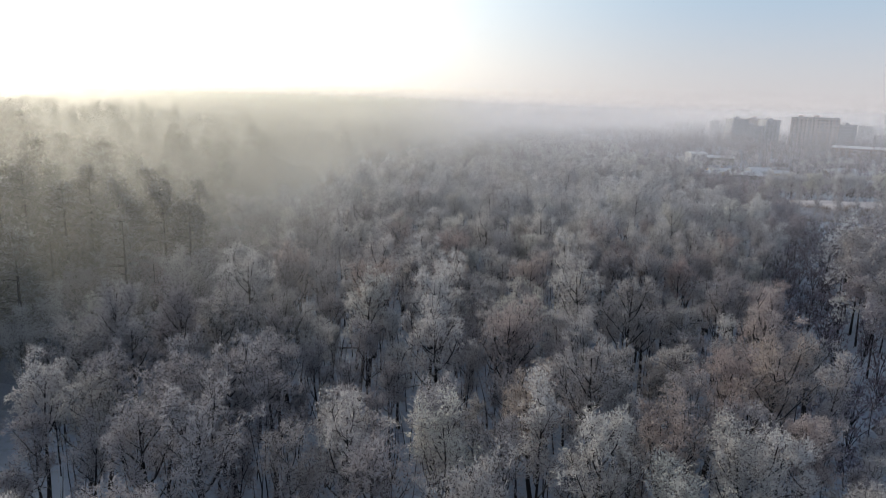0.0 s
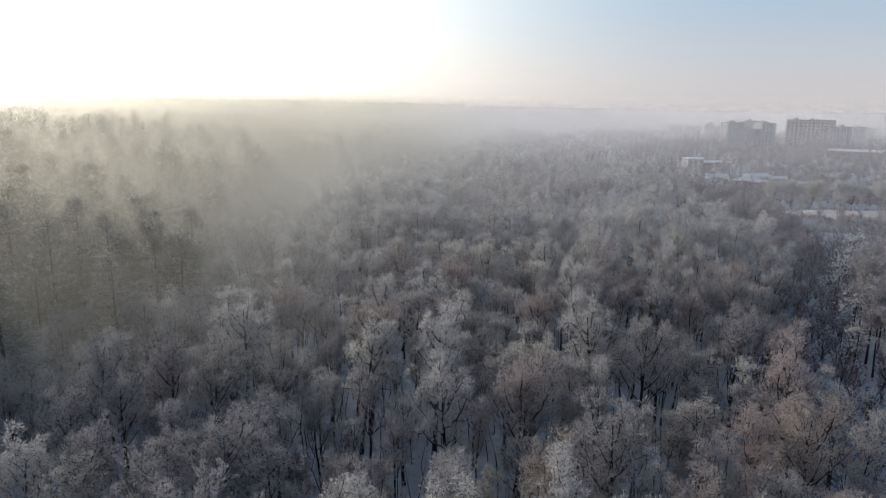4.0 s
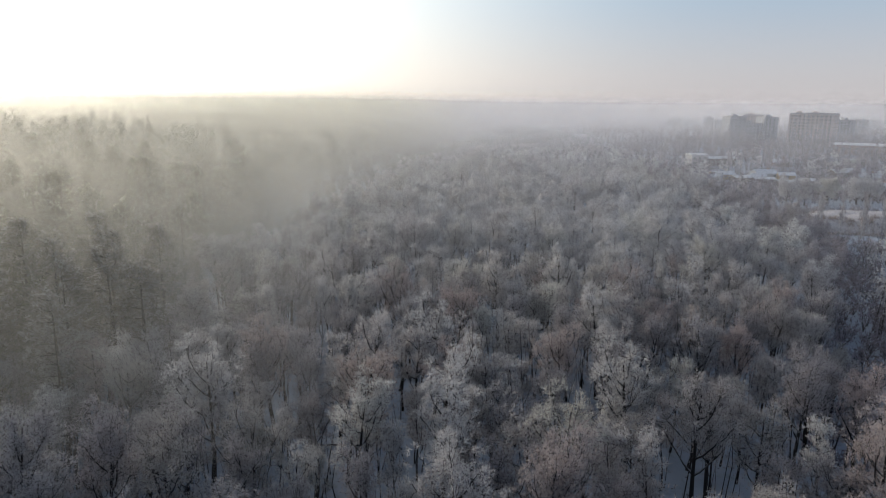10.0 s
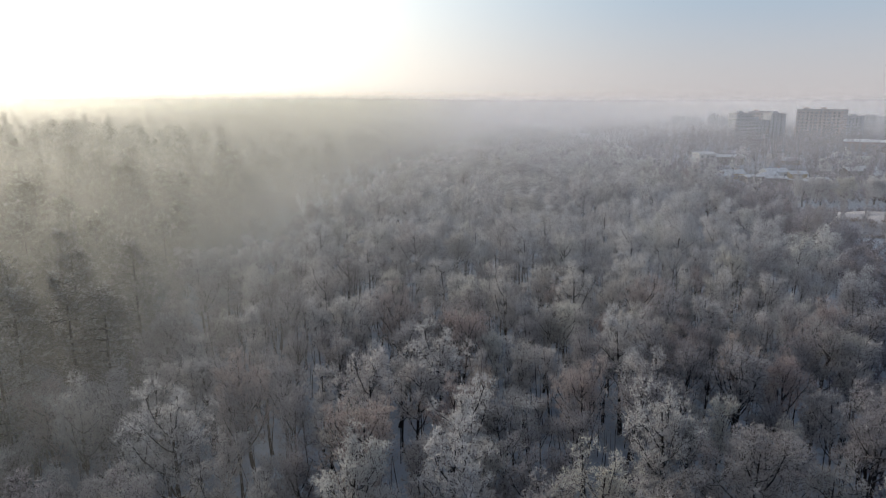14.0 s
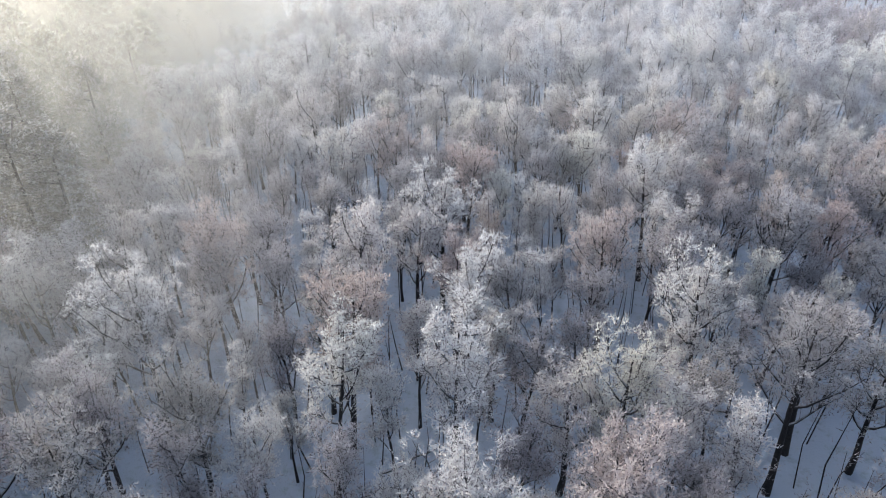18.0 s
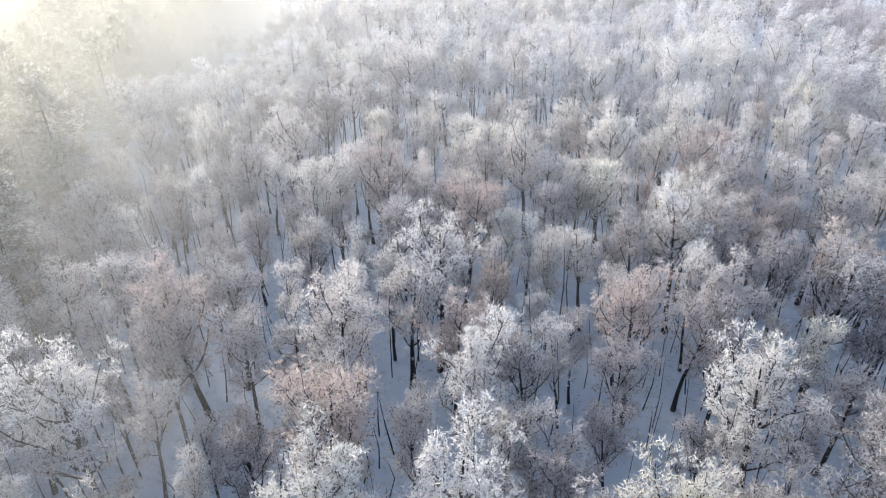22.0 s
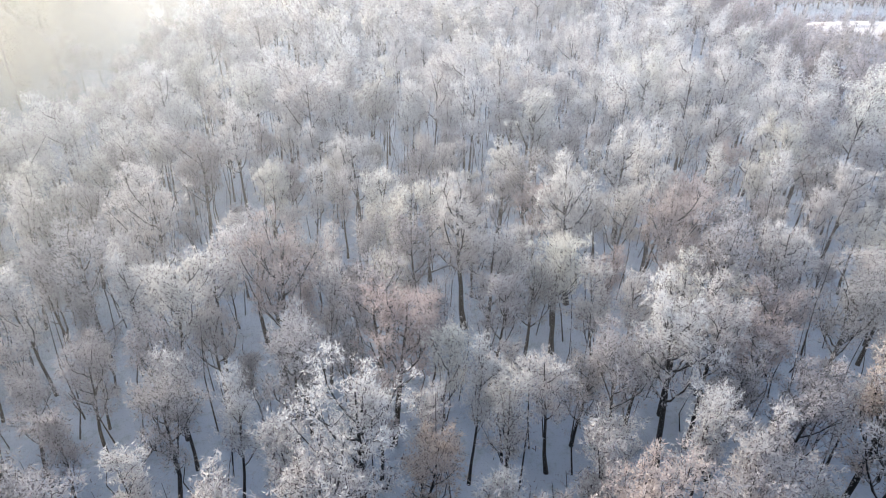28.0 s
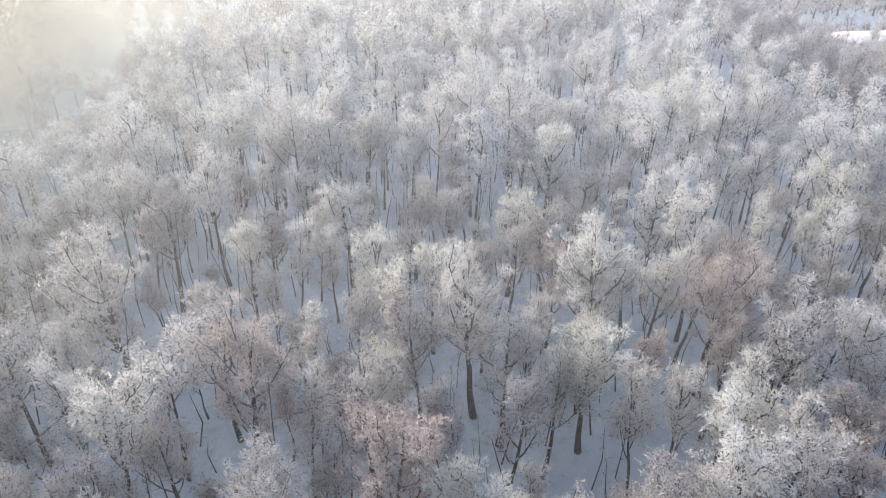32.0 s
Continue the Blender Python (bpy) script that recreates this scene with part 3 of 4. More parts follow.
saplings = [sapling_rough(600 + k, h, 9) for k, h in enumerate([10, 8.5, 7, 12, 6, 9.5])]
sapling_places = spread_out(rng, -75, 75, 24, 200, 2.1, in_view, near_places)
joined("saplings", saplings, on_floor(sapling_places), rng, [BARK, BUSH], "thin dark saplings with rimed shoots standing in snow", "saplings", 0.7, 1.2)

def fallen_log(x, y, length, turn, k):
    rr = np.random.default_rng(650 + k)
    thing = tagged(new("fallen_log"), "fallen dark trunk with snow along its top", "log", "fallen trunks on the forest floor")
    thing.matrix_basis = pose(x, y, float(land(x, y)) + 0.12, 0, rr.uniform(-3, 3), turn)
    q = np.linspace(0, length, 6)
    line = np.stack([q, rr.normal(size=6) * 0.08, np.full(6, 0.05)], -1)
    s = Soup()
    s.tube(line, np.linspace(0.15, 0.05, 6), 7)
    part_of(thing, "trunk", s.mesh("trunk", [BARK], True))
    for b in range(3):
        p = line[2 + b]
        w = np.array([0.6, rr.choice([-1, 1]) * 0.7, 0.35]) * rr.uniform(0.8, 1.6)
        s = Soup()
        s.tube([p, p + w * 0.5, p + w], [0.06, 0.04, 0.015], 4)
        part_of(thing, "branch", s.mesh("branch", [BARK], True))


for k in range(15):
    fallen_log(rng.uniform(-32, 34), rng.uniform(48, 150), rng.uniform(5, 10), rng.uniform(0, 360), k)

# ---- the woods further off ----
mid_models = [tree_rough(300 + k, h, s, b, n, 8, 0.2, r, length=0.42) for k, (h, s, b, n, r) in enumerate([(17.5, 4.6, 0.46, 8, 0.8), (16, 4.2, 0.48, 7, 0.9), (18, 4.0, 0.5, 7, 1.0), (15.5, 3.4, 0.45, 7, 1.1), (16.5, 4.8, 0.44, 8, 0.7)])]
close_models = [tree_rough(350 + k, h, s, b, n, 12, 0.12, r, length=0.33) for k, (h, s, b, n, r) in enumerate([(17.5, 4.3, 0.45, 8, 0.85), (16, 3.9, 0.47, 7, 0.95), (18, 3.7, 0.48, 7, 1.05), (15.5, 3.0, 0.45, 7, 1.2)])]
far_models = [tree_rough(400 + k, h, s, b, n, 3, 0.62, r, wood=False, length=1.0) for k, (h, s, b, n, r) in enumerate([(17, 4.8, 0.45, 7, 0.8), (16, 4.4, 0.46, 7, 0.8), (18, 4.2, 0.48, 7, 0.9), (15, 4.0, 0.45, 7, 0.9)])]
tiny_models = [tree_rough(450 + k, h, 3.6, 0.35, 6, 1, 1.5, 1.1, wood=False, length=2.2, keep=26) for k, h in enumerate([17, 15, 19])]
fan = lambda x, y, w: np.abs(x) < 45 + w * np.maximum(y, 0)
mid_places = spread_out(rng, -80, 130, -5, 340, 4.9, lambda x, y: in_woods(x, y) & fan(x, y, 0.62), near_places)
mid_places = np.concatenate([mid_places, rest]) if len(rest) else mid_places
close = (mid_places[:, 1] < 205) & (np.abs(mid_places[:, 0]) < 75)
joined("close_woods", close_models, on_floor(mid_places[close]), rng, [BARK, FROST_FAR], "rimed broadleaf trees bordering the forest", "woods")
mid_places = mid_places[~close]
by_lane = mid_places[:, 0] > np.interp(mid_places[:, 1], LANE_Y, LANE_X) - 22 + rng.normal(size=len(mid_places)) * 8
beyond = spread_out(rng, 50, 150, 30, 150, 4.8, lambda x, y: (x > np.interp(y, LANE_Y, LANE_X) + 10) & (x < np.interp(y, LANE_Y, LANE_X) + 48) & (((x - 156) / 40) ** 2 + ((y - 234) / 17) ** 2 > 1))
joined("woods", mid_models, on_floor(mid_places[~by_lane]), rng, [BARK, FROST_FAR], "rimed broadleaf woods with dark trunks on snow", "woods")
joined("brown_woods", mid_models, on_floor(np.concatenate([mid_places[by_lane], beyond])), rng, [BARK, BROWN_FAR], "brownish thinly rimed woods along a lane", "woods", 0.75, 1.05)
far_places = spread_out(rng, -80, 130, 340, 900, 5.2, lambda x, y: in_woods(x, y) & fan(x, y, 0.5))
joined("far_woods", far_models, on_floor(far_places), rng, [BARK, FROST_FAR], "rimed broadleaf woods fading into mist", "woods")

pine_mid = [pine_rough(500 + k, h, 8, 0.26, 10) for k, h in enumerate([21, 19, 22, 18])]
pine_far = [pine_rough(520 + k, h, 2, 0.9, 6) for k, h in enumerate([20, 18, 22])]
pine_places = spread_out(rng, -190, -20, 30, 280, 4.6, lambda x, y: in_pines(x, y) & fan(x, y, 0.75))
joined("pine_wood", pine_mid, on_floor(pine_places), rng, [BARK, NEEDLES, LIT_RIMED_PINE], "tall pines with rime on their tops", "woods")
ravine_places = spread_out(rng, -90, 60, 60, 700, 6.2, lambda x, y: (x < np.interp(y, EDGE_Y, EDGE_X)) & (x > np.interp(y, PINE_Y, PINE_X)) & fan(x, y, 0.75))
joined("ravine_woods", mid_models, on_floor(ravine_places), rng, [BARK, BROWN_FAR], "low thinly rimed trees in a misty ravine", "woods", 0.45, 0.75)
pine_places = spread_out(rng, -560, 60, 280, 1100, 8.0, lambda x, y: in_pines(x, y) & fan(x, y, 0.75))
joined("far_pine_wood", pine_far, on_floor(pine_places), rng, [BARK, NEEDLES, LIT_RIMED_PINE], "pine-covered ridge in bright mist", "woods")


def tall_pine(x, y, height, k):
    """A tall old pine: bare lower trunk, whorls of drooping boughs, each bough a part."""
    rr = np.random.default_rng(540 + k)
    thing = tagged(new("pine_tree"), "tall old pine with rime glinting on drooping boughs", "tree", "old pines at the ravine")
    thing.matrix_basis = pose(x, y, float(land(x, y)) - 0.1, 0, 0, k * 71.0)
    s = Soup()
    s.tube([(0, 0, 0), (0.2, 0.1, height * 0.5), (0.1, 0, height * 0.97)], [0.34, 0.24, 0.05], 7)
    part_of(thing, "trunk", s.mesh("trunk", [BARK], True))
    for i in range(12):
        f = 0.3 + 0.68 * i / 11
        reach = 3.3 * math.sqrt(max(0.08, 1 - ((f - 0.5) / 0.53) ** 2)) * rr.uniform(0.85, 1.15)
        s = Soup()
        tips, ways = [], []
        for b in range(6):
            a = rr.uniform(0, 6.28)
            out = np.array([math.cos(a), math.sin(a), rr.uniform(-0.1, 0.3)])
            at = np.array([0.1, 0.05, f * height])
            s.tube([at, at + out * reach * 0.6 + [0, 0, 0.25], at + out * reach], [0.06, 0.04, 0.015], 3, 0)
            for q in (0.35, 0.55, 0.75, 0.9, 1.0):
                tips.append(at + out * reach * q + [0, 0, rr.normal() * 0.55])
                ways.append(unit(out + [0, 0, 0.45]))
        tips, ways = np.array(tips), np.array(ways)
        twigs(s, rr, tips, ways * [1, 1, 0.2], 8, 0.7, 0.2, 0.8, 1, 0.3)
        # pale layer above the dark needles: rime that also stands for the lit upper side
        twigs(s, rr, tips + [0, 0, 0.3], ways, 11, 0.42, 0.1, 0.6, 2, 0.2)
        part_of(thing, "bough", s.mesh("bough", [BARK, NEEDLES, LIT_RIMED_PINE]))


for k, (x, y, h) in enumerate([(-45.8, 107.5, 25), (-50.5, 105, 23.5), (-41.5, 108, 23), (-55, 112, 25), (-60, 104, 24), (-52, 121, 25), (-47, 96, 22), (-63, 118, 25), (-66, 98, 24), (-49, 133, 24), (-58, 131, 25), (-70, 110, 25), (-54, 82, 22)]):
    tall_pine(x, y, h, k)

bushes = [bush_rough(700 + k, h, w, 4, 0.26) for k, (h, w) in enumerate([(5, 2.4), (4, 2.0), (6.5, 2.6), (3, 1.8)])]
lane_places = spread_out(rng, 30, 150, 60, 420, 2.6, lambda x, y: np.abs(x - np.interp(y, LANE_Y, LANE_X)) < 9)
joined("lane_thicket", bushes, on_floor(lane_places), rng, [BARK, MAUVE_FAR], "dark leafless thicket with a little rime", "shrubs")

open_ground = lambda x, y: (((x - 148) / 26) ** 2 + ((y - 252) / 14) ** 2 > 1) & ((np.abs(x - 185) > 36) | (np.abs(y - 372) > 46)) & ((np.abs(x - 172) > 44) | (np.abs(y - 268) > 42))
town_models = [tree_rough(490 + k, h, w, 0.14, 9, 4, 0.5, 0.9, wood=False, length=0.65, keep=90) for k, (h, w) in enumerate([(16, 4.6), (14, 4.2), (18, 4.4)])]
town_near = lambda x, y: ((y > 285) | (y < 150) | (x < 112)) & (x > np.interp(y, LANE_Y, LANE_X) + 7) & fan(x, y, 0.8) & open_ground(x, y)
town_places = spread_out(rng, 60, 330, 100, 430, 6.3, town_near)
clump = np.sin(town_places[:, 0] * 0.11 + 2) * np.sin(town_places[:, 1] * 0.083) + rng.normal(size=len(town_places)) * 0.35
joined("town_trees", town_models, on_floor(town_places[clump > 0.15]), rng, [BARK, FROST_FAR], "white rimed trees between houses and gardens", "woods", 0.5, 1.0)
joined("garden_trees", town_models, on_floor(town_places[clump <= 0.15]), rng, [BARK, MAUVE_FAR], "mauve thinly rimed trees between garden houses", "woods", 0.35, 0.75)
bush_places = spread_out(rng, 40, 330, 20, 430, 3.7, lambda x, y: (x > np.interp(y, LANE_Y, LANE_X) + 7) & fan(x, y, 0.8) & (((x - 158) / 36) ** 2 + ((y - 252) / 14) ** 2 > 1) & ((np.abs(x - 176) > 38) | (np.abs(y - 294) > 12)) & (((x - 156) / 40) ** 2 + ((y - 234) / 17) ** 2 > 1) & ((np.abs(x - 183) > 30) | (np.abs(y - 392) > 24)))
joined("brush", bushes, on_floor(bush_places), rng, [BARK, MAUVE_FAR], "brown leafless brush with a little rime", "shrubs", 0.5, 1.0)
spires = [poplar_rough(820 + k, h, 2, 0.55) for k, h in enumerate([15, 18, 13])]
clear_of_houses = lambda x, y: ((np.abs(x - 327) > 24) | (np.abs(y - 521) > 20)) & ((np.abs(x - 186) > 26) | (np.abs(y - 460) > 14))
puffs = [tree_rough(480 + k, h, w, 0.12, 8, 3, 0.75, 0.9, wood=False, length=0.8, keep=70) for k, (h, w) in enumerate([(13, 4.2), (11, 3.8), (15, 4.0)])]
town_places = spread_out(rng, 60, 430, 425, 600, 4.3, lambda x, y: (x > np.interp(y, LANE_Y, LANE_X) + 6) & fan(x, y, 0.7) & clear_of_houses(x, y))
clump = np.sin(town_places[:, 0] * 0.07) * np.sin(town_places[:, 1] * 0.06 + 1) + rng.normal(size=len(town_places)) * 0.3
joined("outer_town_trees", puffs + spires + spires, on_floor(town_places[clump > 0.1]), rng, [BARK, BROWN_FAR], "white rimed trees in front of town blocks", "woods", 0.5, 1.0)
joined("outer_town_woods", puffs, on_floor(town_places[clump <= 0.1]), rng, [BARK, MAUVE_FAR], "mauve thinly rimed woods in front of town blocks", "woods", 0.35, 0.75)
town_places = spread_out(rng, 60, 640, 610, 900, 7.0, lambda x, y: (x > np.interp(y, LANE_Y, LANE_X) + 6) & fan(x, y, 0.75))
joined("far_town_trees", puffs + tiny_models, on_floor(town_places), rng, [BARK, BROWN_FAR], "hazy trees among distant town blocks", "woods", 0.5, 0.85)
edge_far = spread_out(rng, 60, 1700, 900, 2300, 22, lambda x, y: fan(x, y, 0.8))
joined("distant_woods", tiny_models, on_floor(edge_far), rng, [BARK, FROST_FAR], "distant rimed woods on the horizon", "woods", 0.5, 0.8)


# ---- the town beyond the woods ----
PANEL_GREY = plain("grey_panel_wall", (0.46, 0.48, 0.50), (0.54, 0.55, 0.56), 0.3)
BRICK_PALE = plain("pale_brick_wall", (0.70, 0.53, 0.46), (0.78, 0.66, 0.60), 0.35)
BRICK_RED = plain("red_brick_wall", (0.36, 0.22, 0.17), (0.44, 0.30, 0.24), 0.5)
PLASTER = plain("pale_plaster", (0.62, 0.60, 0.56), (0.70, 0.68, 0.65), 0.4)
YELLOW = plain("ochre_board_wall", (0.55, 0.40, 0.17), (0.45, 0.33, 0.16), 0.6)
DARK_WOOD = plain("dark_weathered_boards", (0.09, 0.075, 0.065), (0.15, 0.13, 0.11), 1.2)
CONCRETE = plain("concrete_slab", (0.42, 0.41, 0.40), (0.50, 0.49, 0.48), 0.8)


def glass_material():
    m, t = material("window_glass")
    finish(t, principled(t, mixed(t, ranged(t, noise_of(t, 0.4), 0.4, 0.6), (0.10, 0.105, 0.11), (0.20, 0.20, 0.205)), 0.12))
    return m


GLASS = glass_material()


def box(x0, x1, y0, y1, z0, z1):
    v = np.array([(x, y, z) for z in (z0, z1) for y in (y0, y1) for x in (x0, x1)], float)
    f = np.array([(0, 2, 3), (0, 3, 1), (4, 5, 7), (4, 7, 6), (0, 1, 5), (0, 5, 4), (2, 6, 7), (2, 7, 3), (0, 4, 6), (0, 6, 2), (1, 3, 7), (1, 7, 5)])
    return v, f


def boxes(name, mat, *bounds):
    s = Soup()
    for b in bounds:
        s.add(*box(*b))
    return s.mesh(name, [mat])


def put(name, x, y, turn, label, category, group="", sink=0.3):
    thing = tagged(new(name), label, category, group)
    thing.matrix_basis = pose(x, y, float(land(x, y)) - sink, 0, 0, turn)
    return thing


def window_mesh(w, h):
    """A sash with its sill: a pane between four frame bars, set into the wall's face."""
    s = Soup()
    s.add(*box(-w / 2, w / 2, -0.02, 0.1, 0, h), 0)
    for b in ((-w / 2 - 0.09, -w / 2, -0.09, 0.1, -0.09, h + 0.09), (w / 2, w / 2 + 0.09, -0.09, 0.1, -0.09, h + 0.09),
              (-w / 2, w / 2, -0.09, 0.1, h, h + 0.09), (-w / 2, w / 2, -0.16, 0.1, -0.09, 0), (-0.04, 0.04, -0.06, 0.0, 0, h)):
        s.add(*box(*b), 1)
    return s.mesh("window", [GLASS, PLASTER])


WINDOW = window_mesh(1.5, 1.5)
BALCONY = boxes("balcony", CONCRETE, (-1.5, 1.5, -1.0, 0.0, -0.15, 0.0), (-1.5, 1.5, -1.0, -0.9, 0.0, 1.0), (-1.5, -1.4, -0.9, 0.0, 0.0, 1.0), (1.4, 1.5, -0.9, 0.0, 0.0, 1.0))


def window_at(wall, x, y, z, turn=0, mesh=None, name="window"):
    ob = new(name, mesh or WINDOW)
    ob.parent = wall
    ob.matrix_basis = pose(x, y, z, 0, 0, turn)
    return ob


def apartment_block(x, y, turn, wide, deep, floors, wall_mat, label, balconies=True, step=3.4):
    """A slab block: front along its own -y, a dark roof edge, snow on the roof, lift housings, rows of windows."""
    h = floors * 2.8 + 1.2
    thing = put("apartment_block", x, y, turn, label, "building", "apartment blocks", 1.8)
    wall = part_of(thing, "wall", boxes("wall", wall_mat, (-wide / 2, wide / 2, -deep / 2, deep / 2, 0, h)))
    part_of(thing, "roof", boxes("roof", ROOF_SNOW, (-wide / 2 + 0.3, wide / 2 - 0.3, -deep / 2 + 0.3, deep / 2 - 0.3, h - 0.1, h + 0.25)), "flat roof under snow")
    part_of(thing, "parapet", boxes("parapet", CONCRETE, (-wide / 2 - 0.15, wide / 2 + 0.15, -deep / 2 - 0.15, -deep / 2 + 0.28, h - 0.2, h + 0.8), (-wide / 2 - 0.15, wide / 2 + 0.15, deep / 2 - 0.28, deep / 2 + 0.15, h - 0.2, h + 0.8),
                                      (-wide / 2 - 0.15, -wide / 2 + 0.28, -deep / 2 + 0.28, deep / 2 - 0.28, h - 0.2, h + 0.8), (wide / 2 - 0.28, wide / 2 + 0.15, -deep / 2 + 0.28, deep / 2 - 0.28, h - 0.2, h + 0.8)))
    for q in np.arange(-wide / 2 + 6, wide / 2 - 4, 13):
        part_of(thing, "lift_housing", boxes("lift_housing", wall_mat, (q - 2, q + 2, -2, 2, h + 0.1, h + 2.6)))
    cols = np.arange(-wide / 2 + 2.0, wide / 2 - 1.2, step)
    for f in range(floors):
        for n, q in enumerate(cols):
            window_at(wall, float(q), -deep / 2, 1.3 + f * 2.8)
            if balconies and n % 3 == 1 and f > 0:
                window_at(wall, float(q), -deep / 2 - 0.02, 1.2 + f * 2.8, 0, BALCONY, "balcony")
        for side, angle in ((-1, -90), (1, 90)):
            for q in np.arange(-deep / 2 + 2.5, deep / 2 - 1.5, 4.2):
                window_at(wall, side * wide / 2, float(q), 1.3 + f * 2.8, angle)
    return thing


def house(name, x, y, turn, wide, deep, height, pitch, wall_mat, label, category="house", windows=2, chimney=True, group="houses and sheds by the wood"):
    """A low house or shed with a pitched snowy roof that overhangs its walls."""
    thing = put(name, x, y, turn, label, category, group)
    s = Soup()
    s.add(*box(-wide / 2, wide / 2, -deep / 2, deep / 2, 0, height))
    if pitch > 0.3:
        for e in (-1, 1):
            q = e * wide / 2
            p = q - e * 0.2
            s.add([(q, -deep / 2, height), (q, deep / 2, height), (q, 0, height + pitch), (p, -deep / 2, height), (p, deep / 2, height), (p, 0, height + pitch)],
                  [(0, 1, 2), (3, 5, 4), (0, 2, 5), (0, 5, 3), (1, 4, 5), (1, 5, 2)])
    wall = part_of(thing, "wall", s.mesh("wall", [wall_mat]))
    for side in (-1, 1):
        s = Soup()
        eave, o = deep / 2 + 0.5, wide / 2 + 0.4
        drop = height - 0.5 * pitch / (deep / 2)
        v = []
        for up in (0.0, 0.3):
            for xx in (-o, o):
                v += [(xx, side * eave, drop + up), (xx, 0, height + pitch + up)]
        v = np.array(v)
        s.add(v, [(0, 1, 3), (0, 3, 2), (4, 6, 7), (4, 7, 5), (0, 2, 6), (0, 6, 4), (0, 4, 5), (0, 5, 1), (2, 3, 7), (2, 7, 6)])
        part_of(thing, "roof_slope", s.mesh("roof_slope", [ROOF_SNOW]), "roof slope under thick snow")
    if chimney:
        part_of(thing, "chimney", boxes("chimney", BRICK_RED, (wide * 0.2 - 0.35, wide * 0.2 + 0.35, -0.35, 0.35, height + pitch * 0.6, height + pitch + 1.2)))
    for n in range(windows):
        q = (n + 0.5) / windows * wide - wide / 2
        for f in range(max(1, int(height // 2.9))):
            window_at(wall, q, -deep / 2, 1.0 + f * 2.9)
    return thing


apartment_block(261.7, 597, 2, 14, 14, 9, PANEL_GREY, "grey panel tower block with snow on its roof", False)
apartment_block(276.5, 598, 2, 15.4, 11, 7, PANEL_GREY, "lower grey link between two panel towers", False)
apartment_block(290.6, 597, 2, 12.6, 14, 9, PANEL_GREY, "grey panel tower at a lower link", False)
apartment_block(322, 682, -35, 22, 13, 9, BRICK_PALE, "pale brick block behind grey towers", False)
apartment_block(336.5, 606, -42, 36, 17, 10, BRICK_PALE, "long pale brick apartment block with rows of balconies")
apartment_block(372, 628, 6, 26, 12, 8, PANEL_GREY, "grey panel block beside a long brick block", False)
apartment_block(323, 902, -30, 18, 13, 6, PLASTER, "pale plastered block far off in haze", False)
apartment_block(342, 905, 0, 20, 12, 5, PANEL_GREY, "grey block fading in haze", False)
apartment_block(326, 802, -30, 11, 11, 7, PLASTER, "hazy pale tower block beyond the trees", False)
apartment_block(338, 804, 0, 11, 11, 6, PANEL_GREY, "small grey block beyond the trees", False)
apartment_block(480, 762, -20, 14, 10, 7, PLASTER, "distant white block at the town's edge", False)
apartment_block(575, 905, 3, 46, 14, 6, PANEL_GREY, "distant grey block behind town trees", False)
apartment_block(276, 1102, 0, 8, 8, 4, PANEL_GREY, "small tower block nearly lost in haze", False)
apartment_block(331, 1102, 0, 8, 8, 4, PANEL_GREY, "small tower block nearly lost in haze", False)

house("warehouse", 327, 521, -40, 36, 13, 7.4, 1.4, BRICK_RED, "long low brick warehouse with a snowy roof", "warehouse", 8, False)
house("long_shed", 197, 472, -3, 19, 8, 5.2, 1.2, DARK_WOOD, "long dark shed with thin snow on its roof", "shed", 3, False)
house("white_house", 150, 690, -10, 12, 9, 6, 2.2, PLASTER, "white house alone among far woods")
house("three_storey_house", 174, 455, 5, 11, 10, 9.5, 0.8, PLASTER, "pale three-storey house with a low snowy roof", "house", 3, False)
SHEDS = [(160, 398, 12, 12, 6.5, 3.0, 1.2, 2), (169, 404, 5, 13, 7, 3.4, 1.6, 2), (176, 390, 10, 14, 7, 2.8, 0.8, 0), (184, 384, -8, 11, 6, 2.6, 0.7, 0), (196, 408, 6, 13, 8, 3.6, 1.8, 3),
         (206, 402, -6, 9, 6, 2.8, 1.2, 1), (192, 370, 14, 15, 6, 2.6, 0.6, 0), (204, 378, 3, 10, 6, 2.7, 0.9, 0), (186, 396, 18, 10, 6, 3.0, 1.3, 1)]
for n, (x, y, turn, w, d, h, p, wins) in enumerate(SHEDS):
    mat, what = ((PLASTER, "small pale house"), (YELLOW, "ochre board house"), (DARK_WOOD, "low dark board shed"))[2 if wins == 0 else n % 2]
    house("house" if wins else "shed", x, y, turn, w, d, h, p, mat, what + " with thick snow on its roof", "house" if wins else "shed", wins, wins > 1)
GARDENS = [(245, 415, 10), (258, 422, -5), (268, 408, 15), (282, 420, 4), (250, 395, -12), (228, 352, 8), (242, 345, -6), (262, 372, 20), (238, 470, 0), (290, 470, 12), (215, 500, -10), (320, 450, 6)]
for n, (x, y, turn) in enumerate(GARDENS):
    house("house", x, y, turn, 9 + n % 3 * 2, 7 + n % 2, 3.2, 1.8, (DARK_WOOD, PLASTER, BRICK_RED)[n % 3], ("dark board", "pale plastered", "red brick")[n % 3] + " garden house with a snow-covered roof", "house", 2)


BANK_SNOW = plain("bank_snow_and_grass", (0.80, 0.74, 0.72), (0.60, 0.53, 0.52), 0.3)


